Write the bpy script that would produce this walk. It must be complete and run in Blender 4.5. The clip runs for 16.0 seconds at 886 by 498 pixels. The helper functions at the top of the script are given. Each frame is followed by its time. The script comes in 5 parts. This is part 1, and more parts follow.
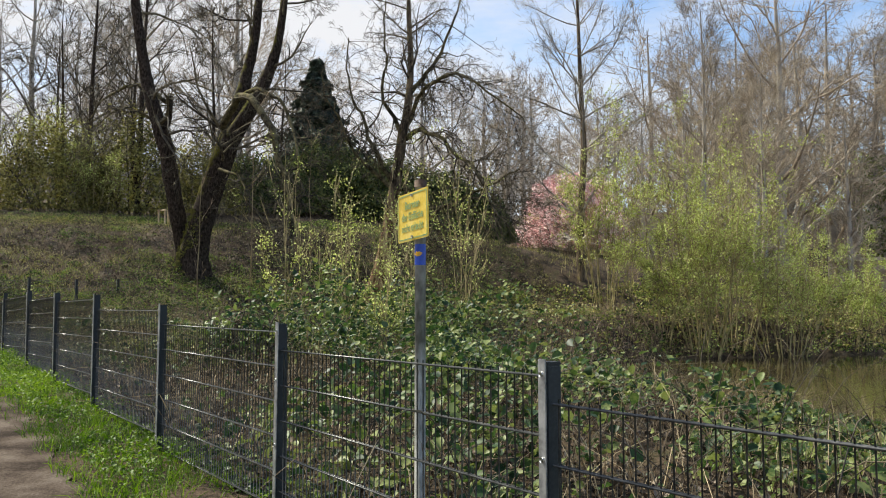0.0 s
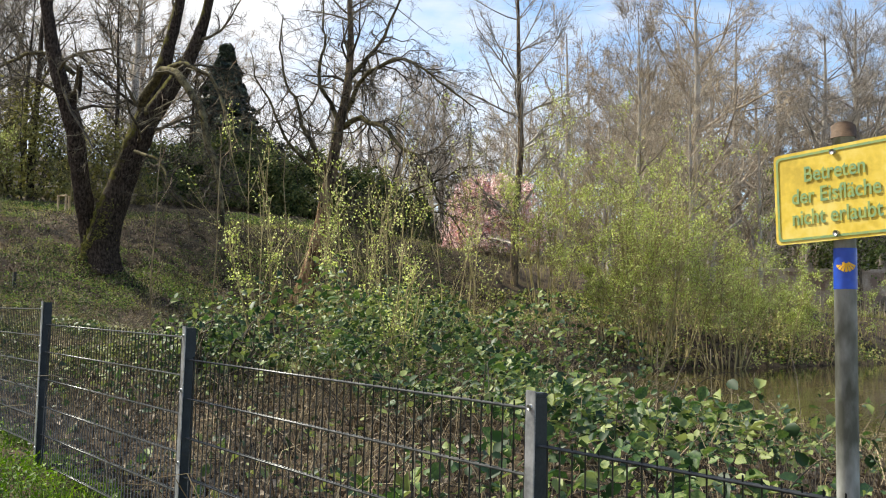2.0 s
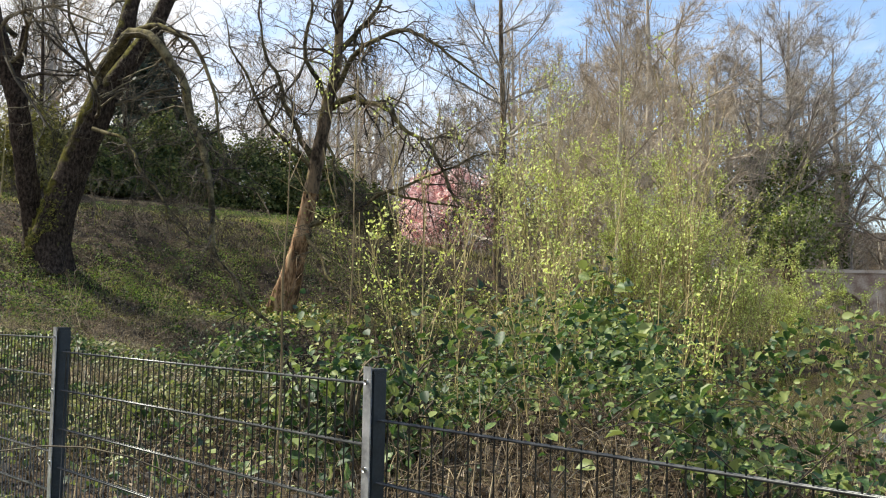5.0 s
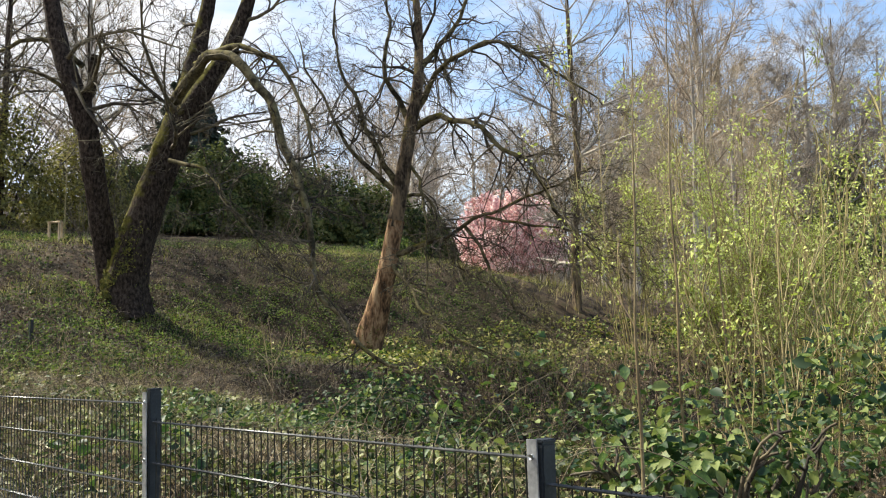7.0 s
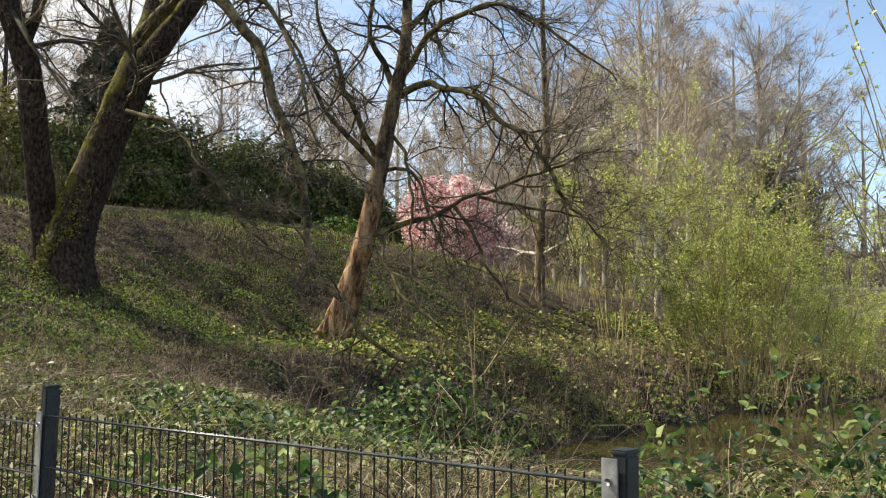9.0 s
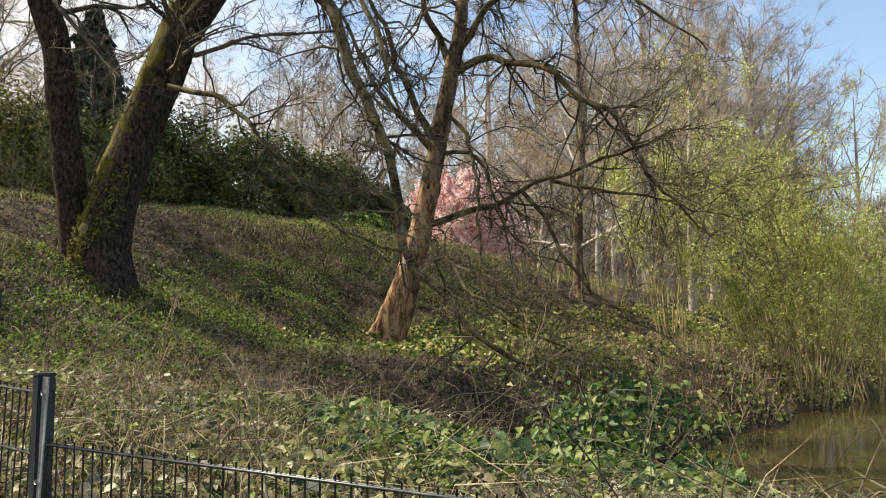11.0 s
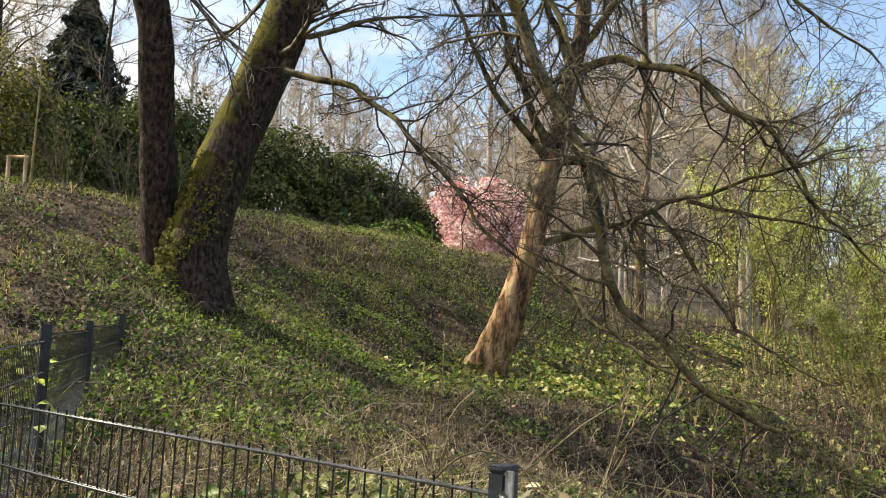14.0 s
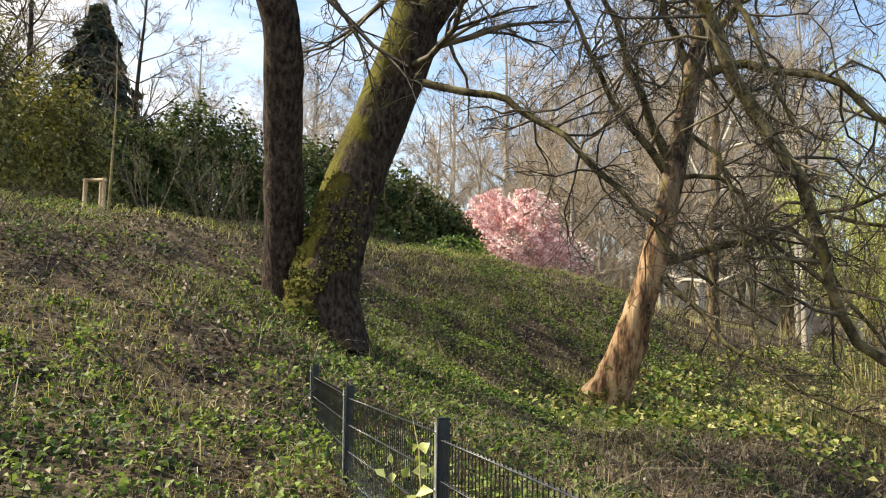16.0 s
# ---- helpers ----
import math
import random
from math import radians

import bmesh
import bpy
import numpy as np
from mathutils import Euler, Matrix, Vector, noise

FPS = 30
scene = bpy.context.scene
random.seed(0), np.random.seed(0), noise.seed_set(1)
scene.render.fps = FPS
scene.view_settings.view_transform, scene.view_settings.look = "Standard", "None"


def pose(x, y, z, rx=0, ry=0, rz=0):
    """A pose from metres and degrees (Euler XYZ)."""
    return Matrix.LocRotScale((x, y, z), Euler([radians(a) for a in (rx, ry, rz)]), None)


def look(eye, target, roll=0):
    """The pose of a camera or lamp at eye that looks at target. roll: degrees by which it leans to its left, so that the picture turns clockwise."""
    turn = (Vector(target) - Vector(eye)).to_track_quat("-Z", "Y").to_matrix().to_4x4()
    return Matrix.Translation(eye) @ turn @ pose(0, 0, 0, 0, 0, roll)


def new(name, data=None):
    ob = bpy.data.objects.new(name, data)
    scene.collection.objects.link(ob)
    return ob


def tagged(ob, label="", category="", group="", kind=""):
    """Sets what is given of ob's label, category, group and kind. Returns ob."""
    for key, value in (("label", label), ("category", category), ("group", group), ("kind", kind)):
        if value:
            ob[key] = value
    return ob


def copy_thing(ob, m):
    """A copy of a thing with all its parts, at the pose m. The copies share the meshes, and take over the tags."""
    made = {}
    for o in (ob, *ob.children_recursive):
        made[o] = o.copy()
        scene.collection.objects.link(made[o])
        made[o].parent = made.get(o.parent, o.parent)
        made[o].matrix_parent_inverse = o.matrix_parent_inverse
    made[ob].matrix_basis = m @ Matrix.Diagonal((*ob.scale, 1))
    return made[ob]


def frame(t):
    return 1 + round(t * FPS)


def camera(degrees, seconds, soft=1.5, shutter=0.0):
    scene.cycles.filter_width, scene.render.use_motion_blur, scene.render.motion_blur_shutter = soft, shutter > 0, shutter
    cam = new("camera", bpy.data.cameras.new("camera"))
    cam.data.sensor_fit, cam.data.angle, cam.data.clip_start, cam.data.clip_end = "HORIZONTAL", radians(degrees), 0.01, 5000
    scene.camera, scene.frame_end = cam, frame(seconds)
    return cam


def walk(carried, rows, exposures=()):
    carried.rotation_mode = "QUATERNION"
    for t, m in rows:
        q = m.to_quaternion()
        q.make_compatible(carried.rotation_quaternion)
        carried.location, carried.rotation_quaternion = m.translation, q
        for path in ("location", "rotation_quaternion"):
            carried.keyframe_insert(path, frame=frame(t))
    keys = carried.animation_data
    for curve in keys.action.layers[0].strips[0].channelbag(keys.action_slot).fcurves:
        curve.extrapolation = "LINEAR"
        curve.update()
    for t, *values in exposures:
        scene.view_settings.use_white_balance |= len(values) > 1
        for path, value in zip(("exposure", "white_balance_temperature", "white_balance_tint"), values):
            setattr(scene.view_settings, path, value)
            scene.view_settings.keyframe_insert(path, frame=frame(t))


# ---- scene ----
cam = camera(53.8, 16.0, soft=1.1)
PATH = [
    (0, (0.212, 0.555, 1.294), (0.163, 2.549, 1.44), 0.0),
    (0.5, (-0.183, 1.171, 1.349), (-0.117, 3.162, 1.525), 0.4),
    (1, (-0.617, 1.751, 1.391), (-0.514, 3.742, 1.552), 0.6),
    (1.5, (-0.999, 2.356, 1.425), (-0.857, 4.345, 1.579), 0.7),
    (2, (-1.391, 3.004, 1.463), (-1.202, 4.99, 1.611), 1.2),
    (2.5, (-1.814, 3.627, 1.514), (-1.551, 5.605, 1.653), 1.6),
    (3, (-2.311, 4.309, 1.579), (-2.004, 6.28, 1.714), 1.3),
    (3.2, (-2.495, 4.575, 1.605), (-2.16, 6.543, 1.737), 0.5),
    (5.3, (-4.362, 7.229, 1.709), (-3.965, 9.184, 1.855), 1.2),
    (5.5, (-4.575, 7.443, 1.756), (-4.236, 9.409, 1.892), 0.5),
    (6, (-4.997, 7.964, 1.792), (-4.706, 9.938, 1.92), 0.1),
    (6.5, (-5.39, 8.619, 1.792), (-5.085, 10.592, 1.921), -0.7),
    (7, (-5.823, 9.305, 1.854), (-5.483, 11.265, 2.06), -1.0),
    (7.5, (-6.206, 10.016, 1.862), (-5.792, 11.963, 2.062), -0.6),
    (8, (-6.594, 10.705, 1.895), (-6.088, 12.631, 2.084), 1.0),
    (8.5, (-6.991, 11.424, 1.888), (-6.435, 13.336, 2.076), 1.1),
    (8.7, (-7.175, 11.703, 1.901), (-6.627, 13.618, 2.082), 1.1),
    (11, (-9.082, 14.873, 1.828), (-8.468, 16.768, 2.011), -0.0),
    (11.5, (-9.459, 15.522, 1.864), (-8.853, 17.42, 2.041), -0.7),
    (12, (-9.864, 16.09, 1.92), (-9.25, 17.985, 2.102), -0.8),
    (12.5, (-10.268, 16.662, 1.986), (-9.637, 18.55, 2.179), -0.5),
    (13, (-10.678, 17.256, 2.129), (-10.027, 19.136, 2.336), 0.6),
    (13.5, (-11.124, 17.84, 2.231), (-10.443, 19.709, 2.434), 1.6),
    (14, (-11.572, 18.378, 2.319), (-10.865, 20.238, 2.516), 2.2),
    (14.5, (-12.041, 18.917, 2.423), (-11.316, 20.767, 2.65), 0.9),
    (15, (-12.582, 19.5, 2.497), (-11.843, 21.343, 2.738), 1.3),
    (15.5, (-13.064, 20.049, 2.559), (-12.34, 21.899, 2.792), 0.8),
    (16, (-13.576, 20.552, 2.648), (-12.844, 22.4, 2.868), 1.0),
]
walk(cam, [(t, look(eye, target, roll)) for t, eye, target, roll in PATH], [(0, 0.34, 6500, 10), (1.2, 0.46, 6500, 10), (2.3, 0.62, 6500, 10), (3.2, 0.58, 6500, 10), (5.5, 0.68, 6500, 10), (6.5, 0.72, 6500, 10), (7.5, 0.56, 6600, 10), (11.5, 0.64, 7000, 10), (13, 0.71, 7100, 10), (16, 0.86, 7000, 10)])

# ---- light ----
SUN = Vector((-0.56, 0.38, 0.74)).normalized()
SUN_EL, SUN_AZ = math.asin(SUN.z), math.atan2(SUN.x, SUN.y)
world = bpy.data.worlds.new("sky")
scene.world = world
world.use_nodes = True
wn, wl = world.node_tree.nodes, world.node_tree.links
wn.clear()
w_out, w_bg = wn.new("ShaderNodeOutputWorld"), wn.new("ShaderNodeBackground")
w_sky, w_map, w_tc = wn.new("ShaderNodeTexSky"), wn.new("ShaderNodeMapping"), wn.new("ShaderNodeTexCoord")
w_noise, w_ramp, w_mix = wn.new("ShaderNodeTexNoise"), wn.new("ShaderNodeValToRGB"), wn.new("ShaderNodeMixRGB")
w_sky.sky_type, w_sky.sun_disc = "NISHITA", False
w_sky.sun_elevation, w_sky.sun_rotation = SUN_EL, SUN_AZ
w_sky.air_density, w_sky.dust_density = 1.0, 0.2
w_map.inputs["Scale"].default_value = (2.6, 2.6, 8.0)
w_map.inputs["Location"].default_value = (0.35, 0.1, 0.0)
w_noise.inputs["Scale"].default_value, w_noise.inputs["Detail"].default_value = 1.7, 8.0
w_noise.inputs["Roughness"].default_value = 0.6
w_ramp.color_ramp.elements[0].position, w_ramp.color_ramp.elements[1].position = 0.42, 0.74
w_mix.inputs["Color2"].default_value = (4.7, 4.75, 4.9, 1)
w_bg.inputs["Strength"].default_value = 0.15
wl.new(w_tc.outputs["Generated"], w_map.inputs["Vector"])
wl.new(w_map.outputs["Vector"], w_noise.inputs["Vector"])
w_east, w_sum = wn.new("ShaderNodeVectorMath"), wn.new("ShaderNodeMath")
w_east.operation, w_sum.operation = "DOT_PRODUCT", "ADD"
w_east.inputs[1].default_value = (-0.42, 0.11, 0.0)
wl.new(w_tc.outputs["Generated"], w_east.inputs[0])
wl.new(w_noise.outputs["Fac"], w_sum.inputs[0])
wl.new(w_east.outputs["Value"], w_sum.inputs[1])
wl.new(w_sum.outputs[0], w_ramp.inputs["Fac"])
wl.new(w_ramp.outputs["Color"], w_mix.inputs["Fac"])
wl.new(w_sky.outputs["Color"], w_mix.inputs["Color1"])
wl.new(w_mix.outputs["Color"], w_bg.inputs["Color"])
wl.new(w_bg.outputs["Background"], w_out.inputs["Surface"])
sun = new("sun", bpy.data.lights.new("sun", "SUN"))
sun.data.energy, sun.data.angle, sun.data.color = 5.0, radians(0.53), (1.0, 0.965, 0.80)
sun.matrix_world = look(SUN * 60, (0, 0, 0))

# ---- materials ----


def material(name, colors, scale=6.0, rough=0.8, bump=0.3, metal=0.0, translucent=0.0, island=0.0, spec=0.5, detail=8.0, fine=60.0,
             stretch=(1, 1, 1), per_object=0.0, dist=0.02, moss=None):
    """Noise at two scales between several colours; per-island or per-object shift of value; optional translucency."""
    m = bpy.data.materials.new(name)
    m.use_nodes = True
    n, l = m.node_tree.nodes, m.node_tree.links
    p, out = n["Principled BSDF"], n["Material Output"]
    tc, mp = n.new("ShaderNodeTexCoord"), n.new("ShaderNodeMapping")
    mp.inputs["Scale"].default_value = stretch
    l.new(tc.outputs["Object"], mp.inputs["Vector"])
    n1, n2 = n.new("ShaderNodeTexNoise"), n.new("ShaderNodeTexNoise")
    for nd, sc in ((n1, scale), (n2, fine)):
        nd.inputs["Scale"].default_value, nd.inputs["Detail"].default_value = sc, detail
        l.new(mp.outputs["Vector"], nd.inputs["Vector"])
    mx = n.new("ShaderNodeMath")
    mx.operation = "MULTIPLY_ADD"
    l.new(n2.outputs["Fac"], mx.inputs[0])
    mx.inputs[1].default_value = 0.45
    l.new(n1.outputs["Fac"], mx.inputs[2])
    off = n.new("ShaderNodeMath")
    off.operation = "MULTIPLY_ADD"
    l.new(mx.outputs[0], off.inputs[0])
    off.inputs[1].default_value, off.inputs[2].default_value = 1.6, -0.66
    fac = off.outputs[0]
    if island or per_object:
        if island:
            rnd = n.new("ShaderNodeNewGeometry").outputs["Random Per Island"]
        else:
            rnd = n.new("ShaderNodeObjectInfo").outputs["Random"]
        k = n.new("ShaderNodeMath")
        k.operation = "MULTIPLY_ADD"
        l.new(rnd, k.inputs[0])
        k.inputs[1].default_value = island or per_object
        k2 = n.new("ShaderNodeMath")
        k2.operation = "SUBTRACT"
        l.new(fac, k2.inputs[0])
        k2.inputs[1].default_value = (island or per_object) / 2
        l.new(k2.outputs[0], k.inputs[2])
        fac = k.outputs[0]
    ramp = n.new("ShaderNodeValToRGB")
    e = ramp.color_ramp.elements
    lo, hi = 0.25, 0.75
    while len(e) < len(colors):
        e.new(0.5)
    for i, c in enumerate(colors):
        e[i].position = lo + (hi - lo) * i / (len(colors) - 1)
        e[i].color = (*c, 1)
    l.new(fac, ramp.inputs["Fac"])
    l.new(ramp.outputs["Color"], p.inputs["Base Color"])
    if moss:
        side, start, tone = moss
        geo, dot, nz = n.new("ShaderNodeNewGeometry"), n.new("ShaderNodeVectorMath"), n.new("ShaderNodeTexNoise")
        dot.operation = "DOT_PRODUCT"
        dot.inputs[1].default_value = side
        l.new(geo.outputs["Normal"], dot.inputs[0])
        nz.inputs["Scale"].default_value, nz.inputs["Detail"].default_value = 2.2, 6.0
        l.new(tc.outputs["Object"], nz.inputs["Vector"])
        add, mr, mc = n.new("ShaderNodeMath"), n.new("ShaderNodeMapRange"), n.new("ShaderNodeMixRGB")
        add.operation = "MULTIPLY_ADD"
        l.new(nz.outputs["Fac"], add.inputs[0])
        add.inputs[1].default_value = 2.6
        l.new(dot.outputs["Value"], add.inputs[2])
        mr.inputs["From Min"].default_value, mr.inputs["From Max"].default_value = start, start + 0.5
        l.new(add.outputs[0], mr.inputs["Value"])
        mc.inputs["Color2"].default_value = (*tone, 1)
        l.new(mr.outputs["Result"], mc.inputs["Fac"])
        l.new(ramp.outputs["Color"], mc.inputs["Color1"])
        l.new(mc.outputs["Color"], p.inputs["Base Color"])
    p.inputs["Roughness"].default_value, p.inputs["Metallic"].default_value = rough, metal
    p.inputs["Specular IOR Level"].default_value = spec
    if bump:
        b = n.new("ShaderNodeBump")
        b.inputs["Strength"].default_value, b.inputs["Distance"].default_value = bump, dist
        l.new(mx.outputs[0], b.inputs["Height"])
        l.new(b.outputs["Normal"], p.inputs["Normal"])
    if translucent:
        t, ms = n.new("ShaderNodeBsdfTranslucent"), n.new("ShaderNodeMixShader")
        hs = n.new("ShaderNodeHueSaturation")
        hs.inputs["Value"].default_value, hs.inputs["Saturation"].default_value = 1.5, 1.1
        l.new(ramp.outputs["Color"], hs.inputs["Color"])
        l.new(hs.outputs["Color"], t.inputs["Color"])
        ms.inputs["Fac"].default_value = translucent
        l.new(p.outputs["BSDF"], ms.inputs[1])
        l.new(t.outputs["BSDF"], ms.inputs[2])
        l.new(ms.outputs["Shader"], out.inputs["Surface"])
    return m


M_SOIL = material("leaf_litter_soil", [(0.013, 0.009, 0.006), (0.041, 0.029, 0.019), (0.110, 0.075, 0.049), (0.065, 0.058, 0.026)], 1.6, 0.95, 1.0, fine=22, dist=0.10, spec=0.15)
M_TRACK = material("dirt_track", [(0.03, 0.021, 0.015), (0.07, 0.05, 0.037), (0.11, 0.083, 0.064), (0.16, 0.127, 0.10)], 2.6, 0.95, 1.0, fine=55, dist=0.03, spec=0.1)
M_BARK = material("dark_bark", [(0.014, 0.010, 0.008), (0.036, 0.025, 0.019), (0.062, 0.043, 0.033), (0.095, 0.07, 0.054)], 16.0, 0.92, 1.0, fine=62, stretch=(1, 1, 0.5), dist=0.06, spec=0.15)
M_MOSSY = material("mossy_bark", [(0.013, 0.009, 0.007), (0.033, 0.023, 0.017), (0.058, 0.041, 0.031), (0.09, 0.066, 0.05)], 16.0, 0.92, 1.0, fine=62, stretch=(1, 1, 0.5), dist=0.06, moss=((-0.85, -0.1, 0.6), 1.85, (0.13, 0.115, 0.02)), spec=0.15)
M_UPPER = material("grey_brown_bark", [(0.03, 0.022, 0.015), (0.09, 0.065, 0.045), (0.18, 0.13, 0.085), (0.26, 0.18, 0.11)], 5.0, 0.9, 1.0, fine=22, stretch=(1, 1, 0.35), dist=0.05, moss=((-0.6, -0.3, 0.5), 2.05, (0.18, 0.15, 0.03)), spec=0.15)
M_MOSS = material("moss", [(0.042, 0.049, 0.011), (0.140, 0.133, 0.020), (0.280, 0.238, 0.042)], 9.0, 0.95, 1.0, fine=70, dist=0.05)
M_PALE = material("pale_bark", [(0.05, 0.03, 0.018), (0.17, 0.095, 0.05), (0.36, 0.22, 0.125), (0.46, 0.32, 0.19)], 4.5, 0.85, 1.0, fine=20, stretch=(1, 1, 0.3), dist=0.06, spec=0.15)
M_TWIG = material("twig_bark", [(0.03, 0.023, 0.016), (0.085, 0.066, 0.044), (0.16, 0.128, 0.075)], 6.0, 0.85, 0.0, island=0.6)
# distance haze is put into these two wood colours, far paler than near bark
M_WOOD_FAR = material("hazed_far_bark", [(0.192, 0.162, 0.138), (0.360, 0.312, 0.264), (0.504, 0.444, 0.372)], 1.0, 0.9, 0.0, island=0.6)
M_WOOD_RED = material("hazed_brown_twigs", [(0.240, 0.186, 0.132), (0.408, 0.324, 0.240), (0.552, 0.456, 0.336)], 1.0, 0.9, 0.0, island=0.6)
M_YTWIG = material("willow_stem", [(0.15, 0.12, 0.045), (0.29, 0.235, 0.095), (0.43, 0.34, 0.17)], 3.0, 0.75, 0.0, island=0.6)
M_LIMB = material("mossy_limb_bark", [(0.03, 0.024, 0.014), (0.075, 0.062, 0.034), (0.14, 0.115, 0.06), (0.20, 0.165, 0.09)], 4.0, 0.9, 0.8, fine=24, dist=0.03, moss=((-0.5, -0.2, 0.7), 1.95, (0.15, 0.13, 0.025)), spec=0.15)
M_OLIVE = material("olive_herb_leaf", [(0.03, 0.048, 0.014), (0.08, 0.105, 0.028), (0.16, 0.18, 0.055), (0.30, 0.30, 0.13)], 1.5, 0.5, 0.0, translucent=0.25, island=0.95, spec=0.25)
M_IVORY = material("bleached_leaf", [(0.18, 0.15, 0.09), (0.32, 0.29, 0.19), (0.50, 0.46, 0.33)], 2.0, 0.6, 0.0, translucent=0.2, island=0.8, spec=0.2)
M_SAPLING = material("pale_sapling_bark", [(0.12, 0.085, 0.045), (0.24, 0.18, 0.095), (0.38, 0.30, 0.18)], 4.0, 0.7, 0.2, stretch=(1, 1, 0.3), spec=0.2)
M_YLEAF = material("young_willow_leaf", [(0.276, 0.322, 0.075), (0.437, 0.483, 0.138), (0.621, 0.644, 0.265)], 3.0, 0.5, 0.0, translucent=0.45, island=0.7)
M_BRAMBLE = material("bramble_leaf", [(0.021, 0.047, 0.017), (0.046, 0.092, 0.025), (0.093, 0.151, 0.038), (0.216, 0.252, 0.079)], 2.0, 0.5, 0.0, translucent=0.22, island=0.9, spec=0.28)
M_HERB = material("ground_herb_leaf", [(0.019, 0.040, 0.010), (0.052, 0.098, 0.019), (0.105, 0.165, 0.034), (0.21, 0.26, 0.065)], 0.6, 0.55, 0.0, translucent=0.28, island=0.9, spec=0.2)
M_DEADLEAF = material("dead_leaf", [(0.031, 0.022, 0.015), (0.106, 0.076, 0.053), (0.276, 0.218, 0.160)], 2.0, 0.8, 0.0, translucent=0.1, island=0.95)
M_STRAW = material("dry_stalk", [(0.078, 0.056, 0.036), (0.204, 0.154, 0.096), (0.408, 0.324, 0.204)], 2.0, 0.8, 0.0, translucent=0.1, island=0.9, spec=0.2)
M_REDTWIG = material("red_brown_stalk", [(0.11, 0.066, 0.042), (0.25, 0.16, 0.098), (0.38, 0.27, 0.17)], 2.0, 0.8, 0.0, island=0.9)
M_BANKGRASS = material("pale_bank_grass", [(0.132, 0.138, 0.028), (0.275, 0.270, 0.066), (0.462, 0.418, 0.165)], 0.8, 0.6, 0.0, translucent=0.3, island=0.8)
M_GRASS = material("verge_grass", [(0.04, 0.085, 0.008), (0.10, 0.185, 0.016), (0.19, 0.29, 0.035)], 1.2, 0.55, 0.0, translucent=0.35, island=0.7, spec=0.3)
M_EVER = material("evergreen_leaf", [(0.030, 0.048, 0.016), (0.066, 0.094, 0.028), (0.115, 0.14, 0.042), (0.18, 0.19, 0.065)], 1.0, 0.6, 0.0, translucent=0.2, island=0.7, spec=0.2)
M_YEW = material("olive_leaf", [(0.08, 0.076, 0.02), (0.18, 0.165, 0.042), (0.30, 0.275, 0.085)], 1.0, 0.6, 0.0, translucent=0.35, island=0.8)
M_SPRUCE = material("spruce_needles", [(0.010, 0.019, 0.013), (0.030, 0.048, 0.030), (0.065, 0.088, 0.05)], 1.0, 0.6, 0.0, translucent=0.08, island=0.7)
M_IVY = material("ivy_leaf", [(0.055, 0.085, 0.02), (0.13, 0.17, 0.045), (0.26, 0.29, 0.10)], 1.0, 0.5, 0.0, translucent=0.3, island=0.8, spec=0.25)
M_PINK = material("pink_blossom", [(0.50, 0.27, 0.27), (0.80, 0.56, 0.55), (0.93, 0.82, 0.80)], 1.0, 0.6, 0.0, translucent=0.35, island=0.9)
M_POST = material("anthracite_paint", [(0.012, 0.016, 0.021), (0.02, 0.025, 0.031), (0.035, 0.04, 0.046)], 5.0, 0.5, 0.05, fine=90, per_object=0.2, spec=0.35)
M_WIRE = material("coated_wire", [(0.018, 0.021, 0.024), (0.04, 0.043, 0.046), (0.10, 0.10, 0.10)], 9.0, 0.36, 0.0, metal=0.1, per_object=0.2)
M_STRIP = material("clamp_strip", [(0.20, 0.205, 0.21), (0.32, 0.325, 0.33), (0.44, 0.44, 0.45)], 9.0, 0.35, 0.05, metal=0.3)
M_BOLT = material("zinc_bolt", [(0.45, 0.45, 0.45), (0.60, 0.60, 0.60)], 30.0, 0.3, 0.0, metal=1.0)
M_POLE = material("weathered_zinc_pole", [(0.10, 0.10, 0.08), (0.24, 0.24, 0.22), (0.40, 0.40, 0.38), (0.16, 0.17, 0.09)], 3.0, 0.6, 0.2, metal=0.2, fine=30, stretch=(1, 1, 0.4))
M_SIGN = material("yellow_sign_paint", [(0.52, 0.36, 0.03), (0.70, 0.50, 0.05), (0.78, 0.60, 0.14)], 6.0, 0.5, 0.05, fine=40)
M_SIGN_INK = material("faded_green_print", [(0.16, 0.30, 0.15), (0.30, 0.37, 0.10)], 30.0, 0.6, 0.0)
M_RUST = material("rusty_cap", [(0.05, 0.03, 0.02), (0.12, 0.07, 0.04)], 20.0, 0.8, 0.3)
M_BLUE = material("blue_sticker", [(0.01, 0.05, 0.35), (0.02, 0.08, 0.50)], 8.0, 0.4, 0.0)
M_ORANGE = material("yellow_print", [(0.75, 0.38, 0.01), (0.90, 0.52, 0.02)], 8.0, 0.5, 0.0)
M_BRICK = material("old_stone", [(0.30, 0.20, 0.15), (0.48, 0.37, 0.29), (0.58, 0.48, 0.40)], 0.8, 0.9, 0.4, fine=6, per_object=0.4)
M_STAKE = material("round_stake_wood", [(0.28, 0.19, 0.10), (0.45, 0.33, 0.19), (0.56, 0.44, 0.28)], 5.0, 0.8, 0.3, stretch=(1, 1, 0.2))


